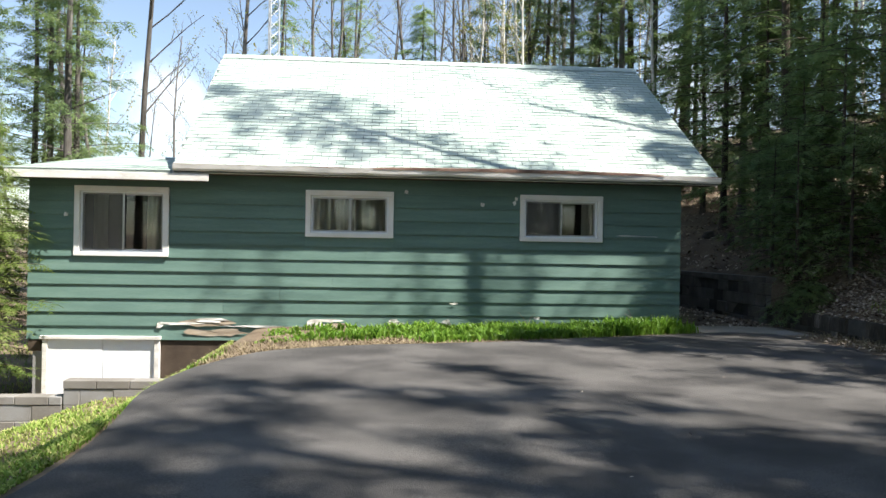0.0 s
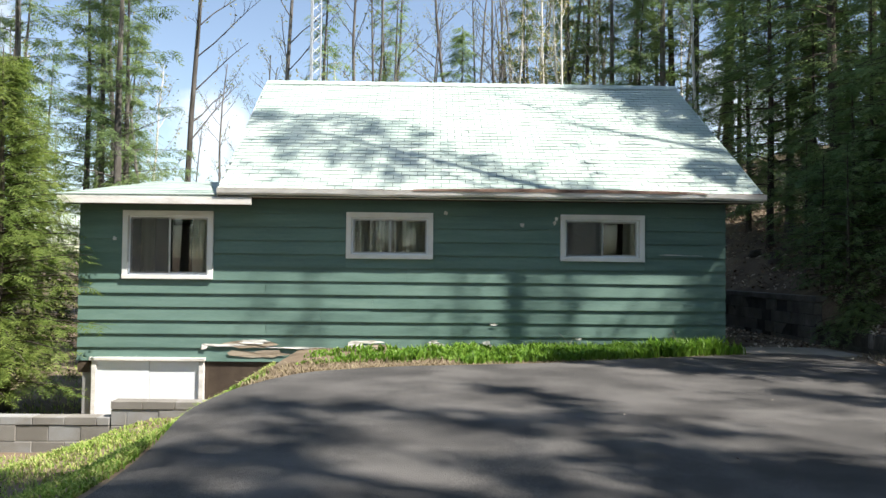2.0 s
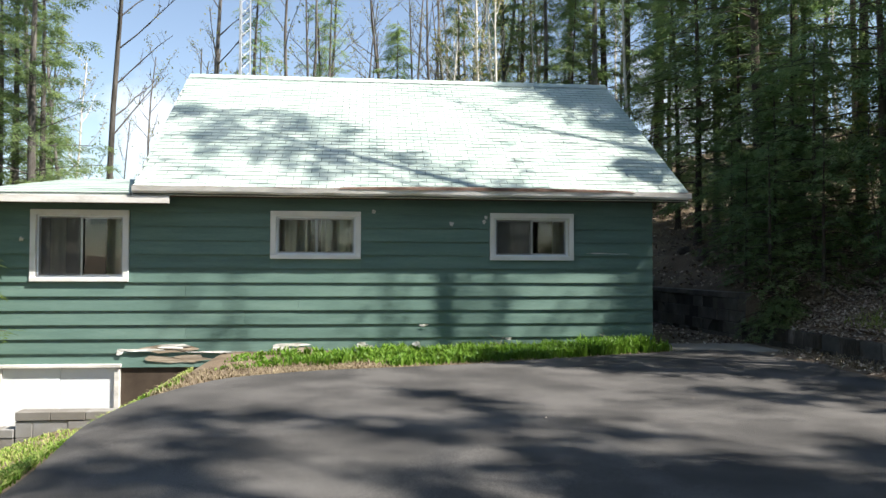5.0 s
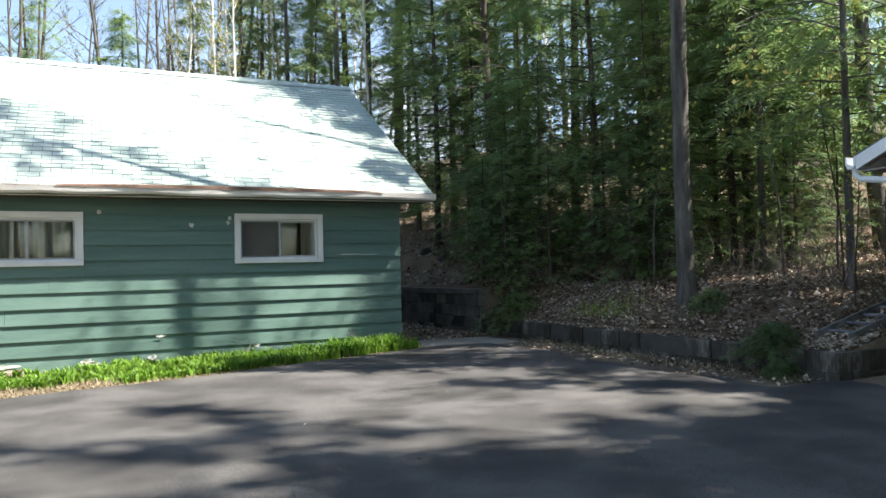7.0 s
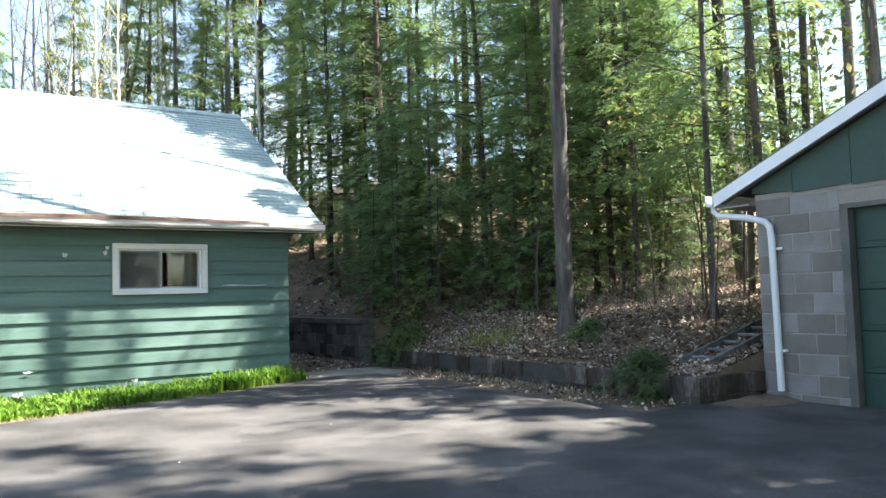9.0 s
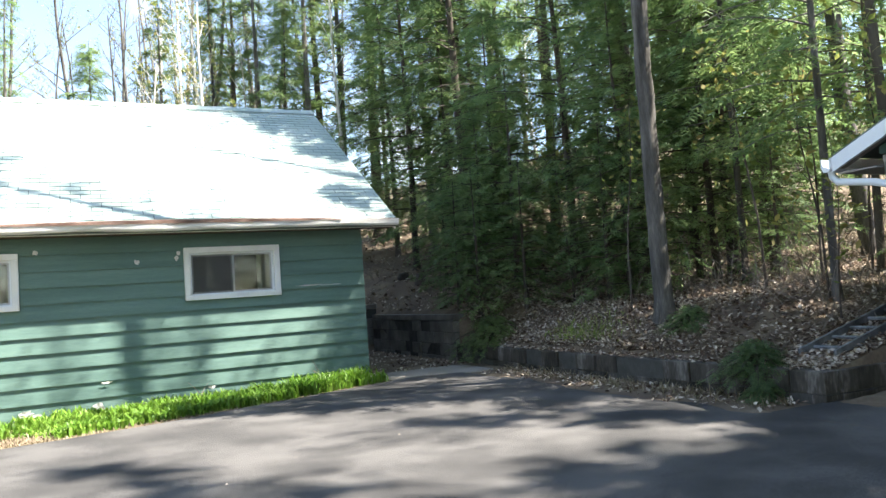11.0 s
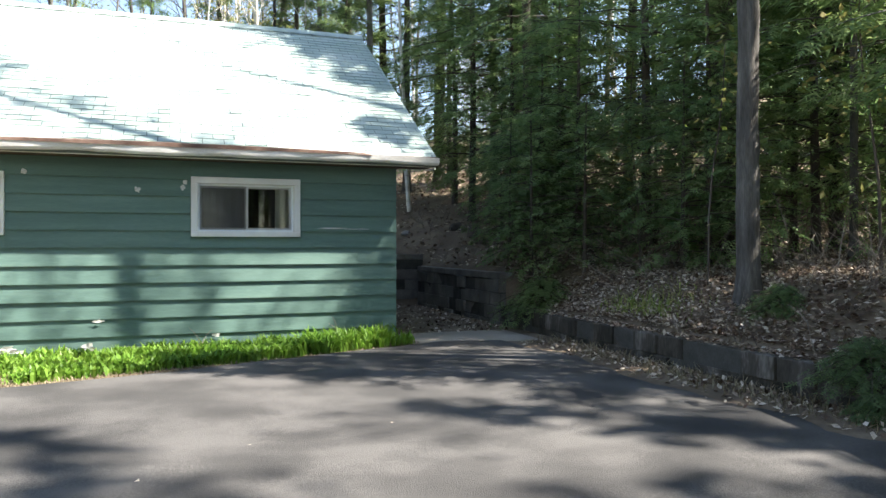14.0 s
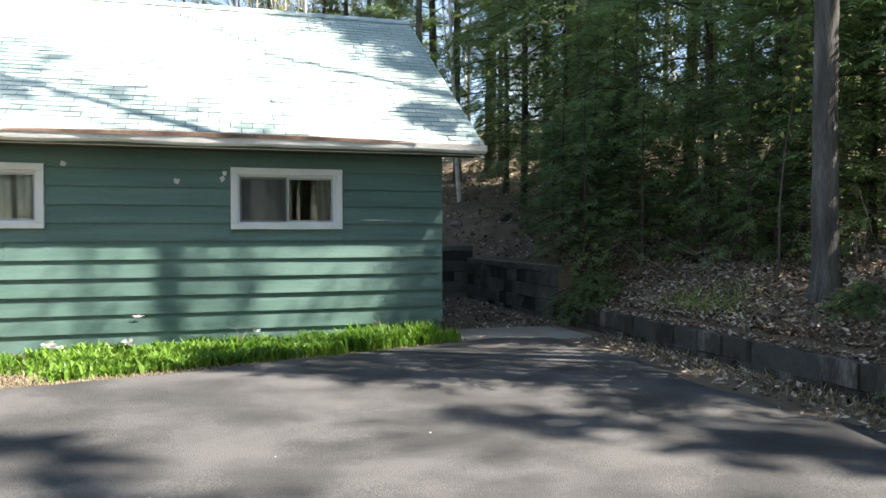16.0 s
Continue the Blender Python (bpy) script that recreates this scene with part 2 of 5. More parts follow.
def terrain(x, y):
    z = -0.06
    # lawn falls away beside the drive and past the house's end
    if x < -6.2:
        steep = 0.26 + 0.50 * smooth_step(-8.0, -3.5, y)
        z -= min(0.55 + 0.17 * smooth_step(-4.6, -2.2, y) + 0.45 * smooth_step(-7.6, -9.2, x), steep * (-6.2 - x))
        if y > -1.35 and x < -6.6:
            z = min(z, -0.10 - 1.2 * smooth_step(-6.6, -7.5, x)) if x > -9.6 else z
    if x < -9:
        z += 0.045 * max(0, -13 - x)
    # the wooded slope
    if x > WALL_X + 0.1:
        d = x - WALL_X - 0.1
        low = 0.20 + 0.46 * smooth_step(0.2, 1.4, y)
        low_bank = 0.21 * min(d, 2.2) + 0.12 * max(0, d - 2.2)
        steep_bank = 0.58 * min(d, 0.9) + (0.11 + 0.10 * smooth_step(0, 4, y)) * min(max(0, d - 0.9), 4.5) + 0.20 * max(0, d - 5.4)
        rise = low_bank + (steep_bank - low_bank) * smooth_step(-5.3, -4.1, y)
        z = low + min(rise, 5.5) + 0.06 * noise.noise(Vector((x * 0.7, y * 0.7, 3))) * min(1, d)
        if y < -5.76 and x < 10.5:
            z = -0.06
    if y > 5.3:
        back = min(3.6, 0.22 * (y - 5.3)) * smooth_step(-11, -4, x)
        z += back + (0.72 * smooth_step(5.3, 6.0, y) if 0 < x <= WALL_X + 0.1 else 0)
    if x < -10 or y > 9:
        z += 0.12 * noise.noise(Vector((x * 0.25, y * 0.25, 7)))
    return z


def axis(lo, hi, fine_lo, fine_hi, fine_step, coarse):
    out, v = [], fine_lo
    while v <= fine_hi + 1e-6:
        out.append(v)
        v += fine_step
    s, a = coarse, fine_lo - coarse
    while a > lo:
        out.insert(0, a)
        s *= 1.35
        a -= s
    s, a = coarse, out[-1] + coarse
    while a < hi:
        out.append(a)
        s *= 1.35
        a += s
    return [lo] + out + [hi]


xs = sorted(set(axis(-900, 900, -14, 14, 0.25, 0.5)) | {WALL_X + 0.09, WALL_X + 0.11})
ys = sorted(set(axis(-900, 900, -13, 18, 0.25, 0.5)) | {-5.77, -5.755})
gv = [(x, y, terrain(x, y)) for y in ys for x in xs]
nx = len(xs)
gf = [(j * nx + i, j * nx + i + 1, (j + 1) * nx + i + 1, (j + 1) * nx + i) for j in range(len(ys) - 1) for i in range(nx - 1)]
ground = finish("ground", gv, gf, earth, None, "", True)
tagged(ground, "brown earth with dead leaves and thin grass", "ground", kind="structure")

# asphalt court, a sheet with a worn, wavering edge
av, af = [], []
NU, NV = 44, 100


def asphalt_z(x, y, edge):
    return -0.034 + 0.012 * noise.noise(Vector((x * 0.8, y * 0.8, 0))) - (0.03 if edge else 0.0)


for i in range(NU + 1):
    u = i / NU
    x0 = -6.2 + (1.36 + 6.2) * u
    for j in range(NV + 1):
        w = j / NV
        y = -26 + (drive_top(x0) + 0.05 * noise.noise(Vector((x0 * 3, 0, 1))) + 26) * (1 - (1 - w) ** 1.6)
        x = x0 + (drive_edge(y) + 6.2) * (1 - u) + (0.10 * math.sin(y * 2.3) + 0.06 * math.sin(y * 6.1) if i == NU and y > -5.5 else 0)
        av.append((x, y, asphalt_z(x, y, i == 0 or j == NV or (i == NU and y > -5.7))))
for i in range(NU):
    for j in range(NV):
        q = i * (NV + 1) + j
        af.append((q, q + NV + 1, q + NV + 2, q + 1))
k0 = len(av)
for x in (1.36, 2.1, 2.93, 3.1):
    for j in range(21):
        y = -26 + (26 - 5.76) * j / 20
        av.append((x, y, asphalt_z(x, y, False) + (0.0 if x < 2.9 else -0.02)))
for i in range(3):
    for j in range(20):
        q = k0 + i * 21 + j
        af.append((q, q + 21, q + 22, q + 1))
drive = finish("road", av, af, asphalt, None, "", True)
tagged(drive, "dark grey worn asphalt driveway court with crumbled edges", "driveway", kind="structure")
path_bm = bmesh.new()
box_into(path_bm, 0.12, 1.75, -0.60, 0.55, -0.2, -0.048, 0.01)
side_path = part("pavement", path_bm, material("pale_concrete", [(0.24, 0.21, 0.175), (0.36, 0.32, 0.275)], 2, 0.9, 0.4), None)
tagged(side_path, "pale concrete slab at the house corner where the asphalt ends", "path", kind="structure")

# ---- house ----
EAVE_Y, EAVE_Z, RIDGE_Y, RIDGE_Z = -0.34, 2.215, 3.55, 4.72
ROOF_L, ROOF_R, RAKE_OUT = -7.36, 0.43, 0.19
HOUSE_L, HOUSE_B = -9.43, 7.1
FLOOR_Z = -0.27
WINDOWS = [(-8.813, -7.505, 0.92, 1.915), (-5.575, -4.303, 1.245, 1.925), (-2.433, -1.19, 1.237, 1.925)]
house = thing("house", "single-storey cottage with dark green lap siding and pale green shingle roof", "house")

# wall core, pierced by the three windows
cuts = sorted({HOUSE_L, 0.0} | {w[0] + 0.05 for w in WINDOWS} | {w[1] - 0.05 for w in WINDOWS})
core = []
for a, b in zip(cuts, cuts[1:]):
    hole = next((w for w in WINDOWS if w[0] <= (a + b) / 2 <= w[1]), None)
    if hole:
        core += [(a, b, 0.012, 0.13, FLOOR_Z, hole[2] + 0.05), (a, b, 0.012, 0.13, hole[3] - 0.05, 2.12)]
    else:
        core.append((a, b, 0.012, 0.13, FLOOR_Z, 2.12))
for piece in core:
    box("wall_panel", *piece, gable_paint, house)
boxes("side_wall", [(-0.13, -0.002, 0.132, HOUSE_B, FLOOR_Z, 2.12)], gable_paint, house)
boxes("end_wall", [(HOUSE_L + 0.002, HOUSE_L + 0.13, 0.132, HOUSE_B, FLOOR_Z, 2.0)], gable_paint, house)
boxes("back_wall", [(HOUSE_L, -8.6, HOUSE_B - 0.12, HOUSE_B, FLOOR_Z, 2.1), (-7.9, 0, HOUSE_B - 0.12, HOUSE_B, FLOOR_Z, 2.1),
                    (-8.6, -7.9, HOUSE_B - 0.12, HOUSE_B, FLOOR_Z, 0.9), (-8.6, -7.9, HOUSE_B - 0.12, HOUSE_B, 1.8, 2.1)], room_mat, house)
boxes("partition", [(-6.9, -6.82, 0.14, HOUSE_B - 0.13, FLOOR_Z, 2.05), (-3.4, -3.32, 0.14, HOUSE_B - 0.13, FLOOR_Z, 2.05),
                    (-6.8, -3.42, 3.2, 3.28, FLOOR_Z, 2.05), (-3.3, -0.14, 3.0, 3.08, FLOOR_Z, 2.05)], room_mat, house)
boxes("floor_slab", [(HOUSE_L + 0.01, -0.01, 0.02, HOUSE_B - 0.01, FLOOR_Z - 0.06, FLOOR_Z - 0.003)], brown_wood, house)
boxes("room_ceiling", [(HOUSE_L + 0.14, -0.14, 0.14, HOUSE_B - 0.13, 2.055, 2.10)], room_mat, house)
boxes("foundation", [(-7.3, -0.02, 0.03, 0.2, -1.5, FLOOR_Z - 0.07), (-0.2, -0.03, 0.21, HOUSE_B, -1.5, FLOOR_Z - 0.07),
                     (-9.36, -9.2, 0.0, 0.2, -1.5, -0.34), (-9.36, -9.2, 0.21, HOUSE_B, -1.5, -0.34)], concrete, house)
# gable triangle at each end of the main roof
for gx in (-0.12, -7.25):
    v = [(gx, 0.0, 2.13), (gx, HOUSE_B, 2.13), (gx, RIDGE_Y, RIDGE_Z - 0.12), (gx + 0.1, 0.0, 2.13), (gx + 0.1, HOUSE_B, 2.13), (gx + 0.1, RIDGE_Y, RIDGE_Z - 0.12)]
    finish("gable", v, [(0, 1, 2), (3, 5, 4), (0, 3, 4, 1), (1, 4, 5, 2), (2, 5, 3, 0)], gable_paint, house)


def lap_board(x0, x1, z, h, lift):
    """A board with a thick butt below and a thin top tucked under the next one; slightly wavy."""
    n = max(2, int((x1 - x0) / 0.6))
    v, f = [], []
    for i in range(n + 1):
        x = x0 + (x1 - x0) * i / n
        w = 0.0035 * noise.noise(Vector((x * 0.9, z * 9, 1)))
        s = 0.0030 * noise.noise(Vector((x * 0.7, z * 7, 5)))
        v += [(x, -0.030 - lift + w, z + s), (x, 0.004, z + s), (x, 0.004, z + h + 0.012), (x, -0.004 + w, z + h + 0.012)]
    for i in range(n):
        a = 4 * i
        f += [(a, a + 4, a + 7, a + 3), (a, a + 1, a + 5, a + 4), (a + 2, a + 3, a + 7, a + 6)]
    f += [(0, 3, 2, 1), (4 * n, 4 * n + 1, 4 * n + 2, 4 * n + 3)]
    return v, f


COURSE = 0.1965
for k in range(13):
    z0 = -0.268 + COURSE * k
    h = min(COURSE, 2.115 - z0)
    if h < 0.03:
        continue
    spans = [(HOUSE_L - 0.01, 0.015)]
    for a, b, zb, zt in WINDOWS:
        if z0 + h > zb - 0.0 and z0 < zt:
            spans = [q for s in spans for q in ((s[0], min(s[1], a - 0.002)), (max(s[0], b + 0.002), s[1])) if q[1] - q[0] > 0.05]
    for a, b in spans:
        joints = [a] + sorted(j for j in (a + (b - a) * 0.37 + 0.9 * math.sin(k * 2.1), ) if b - a > 5) + [b]
        for p, q in zip(joints, joints[1:]):
            v, f = lap_board(p, q - (0.003 if q != b else 0), z0, h, 0.002 * math.sin(k * 1.9 + p))
            finish("board", v, f, green_paint, house)
    for a, b, zb, zt in WINDOWS:
        for lo_z, hi_z in ((z0, min(zb, z0 + h)), (max(zt, z0), z0 + h)):
            if hi_z - lo_z > 0.012 and z0 + h > zb and z0 < zt:
                v, f = lap_board(a - 0.002, b + 0.002, lo_z, hi_z - lo_z - (0.0 if hi_z < z0 + h - 1e-6 else 0.0) - (0.012 if hi_z == zb else 0.0), 0.0)
                finish("board", v, f, green_paint, house)
box("corner_board", -0.005, 0.02, 0.005, 0.05, -0.26, 2.11, green_paint, house)

# peeling paint: bare patches and curling flakes on the lowest boards
rng = random.Random(4)


def flake(x, z, w, h, mat, name, y=-0.033):
    n = 13
    w, h = w * 1.35, h * 1.25
    v = [(x, y - 0.004, z)]
    for i in range(n):
        a = 2 * math.pi * i / n
        r = rng.uniform(0.45, 1.0)
        v.append((x + math.cos(a) * w * r, y - rng.uniform(0, 0.012), z + math.sin(a) * h * r))
    finish(name, v, [(0, 1 + i, 1 + (i + 1) % n) for i in range(n)], mat, house)


for x, z, w, h in ((-5.42, -0.005, 0.14, 0.05), (-5.2, 0.03, 0.2, 0.025), (-5.33, -0.05, 0.05, 0.05), (-4.28, 0.03, 0.08, 0.04), (-4.2, 0.0, 0.12, 0.02),
                   (-3.72, 0.0, 0.05, 0.03), (-3.5, 0.01, 0.06, 0.05), (-3.1, -0.01, 0.16, 0.02), (-3.4, 0.3, 0.06, 0.015), (-7.6, -0.05, 0.05, 0.05),
                   (-7.3, -0.03, 0.28, 0.022), (-6.9, 0.02, 0.2, 0.035), (-6.3, -0.06, 0.4, 0.014), (-2.16, 0.1, 0.04, 0.03), (-1.05, -0.02, 0.12, 0.018),
                   (-5.9, -0.07, 0.3, 0.016), (-4.9, -0.06, 0.25, 0.014)):
    flake(x, z, w, h, paint_flake, "paint_flake")
for x, z, w, h in ((-6.95, -0.02, 0.36, 0.055), (-6.8, -0.16, 0.42, 0.07), (-5.05, -0.03, 0.2, 0.03)):
    flake(x, z, w, h, bare_wood, "bare_patch", -0.028)
flake(-0.75, 1.345, 0.2, 0.008, paint_flake, "paint_flake", -0.027)
flake(-0.5, 1.337, 0.16, 0.005, paint_flake, "paint_flake", -0.027)
for x, z in ((-2.52, 1.80), (-4.12, 1.93), (-3.0, 1.76), (-8.92, 1.5), (-2.50, 1.86)):
    flake(x, z, 0.028, 0.034, paint_flake, "paint_flake", -0.027)


def window(n, x0, x1, z0, z1, curtains, screen):
    """Sliding window: casing, frame, two sashes with glass, curtains behind."""
    win = thing("window_%d" % n, "white framed sliding window with pale curtains behind dark glass", "window", kind="structure")
    c = 0.075
    boxes("casing", [(x0, x1, -0.048, 0.01, z1 - c, z1), (x0, x1, -0.055, 0.01, z0, z0 + c * 0.8), (x0, x0 + c, -0.046, 0.01, z0 + c * 0.8, z1 - c),
                     (x1 - c, x1, -0.046, 0.01, z0 + c * 0.8, z1 - c)], white_trim, win, bevel=0.004)
    a, b, p, q = x0 + c, x1 - c, z0 + c * 0.8, z1 - c
    mid = (a + b) / 2
    t = 0.022
    boxes("window_frame", [(a, b, 0.012, 0.09, q - t, q), (a, b, 0.012, 0.09, p, p + t), (a, a + t, 0.012, 0.09, p + t, q - t), (b - t, b, 0.012, 0.09, p + t, q - t)],
          white_metal, win)
    for s0, s1, y in ((a + t, mid + 0.02, 0.022), (mid - 0.02, b - t, 0.052)):
        sash = boxes("sash", [(s0, s1, y, y + 0.022, p + t, p + 2 * t), (s0, s1, y, y + 0.022, q - 2 * t, q - t), (s0, s0 + t, y, y + 0.022, p + 2 * t, q - 2 * t),
                              (s1 - t, s1, y, y + 0.022, p + 2 * t, q - 2 * t)], aluminium, win)
        pane = box("pane", s0 + t, s1 - t, y + 0.008, y + 0.013, p + 2 * t, q - 2 * t, clear_glass, sash)
        pane.visible_shadow = False
    if screen:
        sv, sf = [], []
        s0, s1, y = a + t, mid - 0.01, 0.016
        step = 0.006
        i = s0
        while i < s1:
            k = len(sv)
            sv += [(i, y, p + t), (i + 0.0032, y, p + t), (i + 0.0032, y, q - t), (i, y, q - t)]
            sf.append((k, k + 1, k + 2, k + 3))
            i += step
        tagged(finish("insect_screen", sv, sf, screen_mat, win), "grey insect screen")
    for c0, c1, seed in curtains:
        v, f = [], []
        m = max(8, int((c1 - c0) / 0.012))
        r = random.Random(seed)
        ph = r.uniform(0, 6)
        for i in range(m + 1):
            x = c0 + (c1 - c0) * i / m
            y = 0.165 + 0.010 * math.sin(x * 62 + ph) + 0.008 * math.sin(x * 27 + ph * 2)
            v += [(x + 0.01 * math.sin(x * 9), y + 0.004, p - 0.05), (x, y, q + 0.03)]
        for i in range(m):
            f.append((2 * i, 2 * i + 2, 2 * i + 3, 2 * i + 1))
        finish("curtain", v, f, curtain_mat, win, "cream pleated curtain", True)
    return win


window(1, *WINDOWS[0], [(-7.86, -7.60, 1), (-8.62, -8.42, 4)], True)
window(2, *WINDOWS[1], [(-5.50, -5.02, 2), (-4.88, -4.38, 3)], False)
window(3, *WINDOWS[2], [(-1.46, -1.22, 5)], True)

# ---- roof ----
slope = Vector((0, RIDGE_Y - EAVE_Y, RIDGE_Z - EAVE_Z))
SLOPE_LEN = slope.length
up_roof = slope.normalized()
out_roof = Vector((0, -up_roof.z, up_roof.y))
roof_v = []
for x in (ROOF_L, ROOF_R):
    e, r = Vector((x, EAVE_Y, EAVE_Z)), Vector((x - (RAKE_OUT if x == ROOF_L else 0), RIDGE_Y, RIDGE_Z))
    bk = Vector((x, 2 * RIDGE_Y - EAVE_Y, EAVE_Z))
    roof_v += [e, r, bk, bk - Vector((0, 0, 0.11)), r - Vector((0, 0, 0.13)), e - Vector((0, 0, 0.11))]
roof = finish("roof", roof_v, [(0, 6, 7, 1), (1, 7, 8, 2), (2, 8, 9, 3), (3, 9, 10, 4), (4, 10, 11, 5), (5, 11, 6, 0), (0, 1, 2, 3, 4, 5), (11, 10, 9, 8, 7, 6)],
              shingle_under, house, "pale grey-green asphalt shingle roof")
SH_H, SH_W = 0.127, 0.235
courses = int(SLOPE_LEN / SH_H) + 1
rng = random.Random(9)
field_v, field_f = [], []


def shingle_box(w, h, s):
    t0, t1 = 0.010 + 0.0012 * s, 0.003
    return ([Vector((0, 0, 0.001)), Vector((w, 0, 0.001)), Vector((w, h, 0.001)), Vector((0, h, 0.001)),
             Vector((0, 0, t0)), Vector((w, 0, t0 + 0.0006 * s)), Vector((w, h, t1)), Vector((0, h, t1))],
            [(4, 5, 6, 7), (0, 1, 5, 4), (0, 4, 7, 3), (1, 2, 6, 5)])


tilt = Matrix(((1, 0, 0), (0, up_roof.y, out_roof.y), (0, up_roof.z, out_roof.z))).to_4x4()
shingle_meshes = []
for s in range(5):
    v, f = shingle_box(SH_W - 0.010, SH_H * 1.04, s - 2)
    me = bpy.data.meshes.new("shingle")
    me.from_pydata([tuple(a) for a in v], [], f)
    me.materials.append(shingle_mat)
    shingle_meshes.append(me)
shingle_places = []
for k in range(courses):
    off = (k % 2) * SH_W / 2
    left = ROOF_L - RAKE_OUT * k / courses
    x = ROOF_L - SH_W - off
    while x < ROOF_R:
        a, b = max(x, left - 0.01), min(x + SH_W - 0.010, ROOF_R + 0.01)
        d = k * SH_H - 0.02
        hh = min(SH_H * 1.04, SLOPE_LEN - d)
        if b - a > 0.04 and hh > 0.03:
            o = Vector((a, EAVE_Y, EAVE_Z)) + up_roof * (d + rng.uniform(-0.004, 0.004)) + out_roof * 0.003
            if k < 9 and b - a > SH_W * 0.9:
                shingle_places.append((o, rng.randrange(5), rng.uniform(-0.005, 0.005)))
            else:
                v, f = shingle_box(b - a, hh, rng.randrange(5) - 2)
                n0 = len(field_v)
                field_v += [o + tilt.to_3x3() @ q for q in v]
                field_f += [tuple(n0 + i for i in q) for q in f]
        x += SH_W
field = finish("shingle_field", field_v, field_f, shingle_mat, roof)
tagged(field, kind="stuff")
# ridge cap
for i in range(28):
    v, f = [], []
    a = ROOF_L - RAKE_OUT + (ROOF_R - ROOF_L + RAKE_OUT) * i / 28
    b = ROOF_L - RAKE_OUT + (ROOF_R - ROOF_L + RAKE_OUT) * (i + 1) / 28 + 0.02
    n0 = len(v)
    for x, t in ((a, 0.012), (b, 0.022)):
        v += [(x, RIDGE_Y - 0.15, RIDGE_Z - 0.15 * up_roof.z / up_roof.y + t + 0.012), (x, RIDGE_Y, RIDGE_Z + t + 0.022), (x, RIDGE_Y + 0.15, RIDGE_Z - 0.15 * up_roof.z / up_roof.y + t + 0.012)]
    f += [(n0, n0 + 3, n0 + 4, n0 + 1), (n0 + 1, n0 + 4, n0 + 5, n0 + 2), (n0, n0 + 1, n0 + 2), (n0 + 3, n0 + 5, n0 + 4)]
    finish("ridge_cap", v, f, shingle_mat, house)
# rake boards
for x in (ROOF_L, ROOF_R - 0.022):
    e, r = Vector((x, EAVE_Y + 0.02, EAVE_Z - 0.012)), Vector((x - (RAKE_OUT if x == ROOF_L else 0), RIDGE_Y, RIDGE_Z - 0.012))
    bk = Vector((x, 2 * RIDGE_Y - EAVE_Y, EAVE_Z - 0.012))
    d = Vector((0, 0, -0.13))
    w = Vector((0.026, 0, 0)) if x > -1 else Vector((-0.026, 0, 0))
    v = [e, r, bk, bk + d, r + d, e + d]
    v = v + [q + w for q in v]
    finish("rake_board", v, [(0, 1, 4, 5), (1, 2, 3, 4), (6, 11, 10, 7), (7, 10, 9, 8), (0, 6, 7, 1), (1, 7, 8, 2), (5, 4, 10, 11), (0, 5, 11, 6)], weathered_white, house)
# soffit, fascia and the sagging metal drip edge
box("soffit", ROOF_L, ROOF_R - 0.03, EAVE_Y + 0.05, -0.005, 2.105, 2.118, brown_wood, house)
v, f = [], []
N = 60
for i in range(N + 1):
    x = ROOF_L + (ROOF_R + 0.02 - ROOF_L) * i / N
    w = 0.022 * noise.noise(Vector((x * 1.25, 0, 2))) + 0.008 * noise.noise(Vector((x * 4.1, 0, 6)))
    for y, z in ((EAVE_Y - 0.075, 2.150), (EAVE_Y - 0.085, 2.212), (EAVE_Y - 0.068, 2.213), (EAVE_Y - 0.06, 2.160), (EAVE_Y - 0.0, 2.150), (EAVE_Y - 0.0, 2.125), (EAVE_Y - 0.06, 2.125)):
        v.append((x, y, z + w))
for i in range(N):
    for k in range(7):
        a, b = 7 * i + k, 7 * i + (k + 1) % 7
        f.append((a, b, b + 7, a + 7))
f += [tuple(range(7)), tuple(7 * N + 6 - k for k in range(7))]
finish("gutter", v, f, weathered_white, house, "weathered white metal gutter along the eave")
box("fascia", ROOF_L, ROOF_R, EAVE_Y + 0.003, EAVE_Y + 0.045, 2.10, 2.20, weathered_white, house)
v, f = [], []
for i in range(N + 1):
    x = ROOF_L + (ROOF_R - ROOF_L) * i / N
    w = 0.010 * noise.noise(Vector((x * 1.3, 4, 2)))
    v += [(x, EAVE_Y - 0.058 + w, 2.196 + w), (x, EAVE_Y - 0.03, 2.213 + w), (x, EAVE_Y - 0.022, 2.226)]
for i in range(N):
    a = 3 * i
    f += [(a, a + 3, a + 4, a + 1), (a + 1, a + 4, a + 5, a + 2)]
finish("drip_edge", v, f, rusty, house, "rust-brown bent drip edge")
v, f = [], []
for i in range(41):
    x = -4.6 + 4.2 * i / 40
    k = math.sin(math.pi * i / 40) ** 0.5
    w = 0.010 * noise.noise(Vector((x * 2.3, 8, 2)))
    v += [(x, EAVE_Y - 0.090 + w, 2.203), (x, EAVE_Y - 0.086 + w, 2.206 + 0.042 * k + w), (x, EAVE_Y - 0.02, 2.232 + 0.030 * k)]
for i in range(40):
    a = 3 * i
    f += [(a, a + 3, a + 4, a + 1), (a + 1, a + 4, a + 5, a + 2)]
finish("bent_flashing", v, f, rusty, house, "strip of bent brown flashing over the gutter")

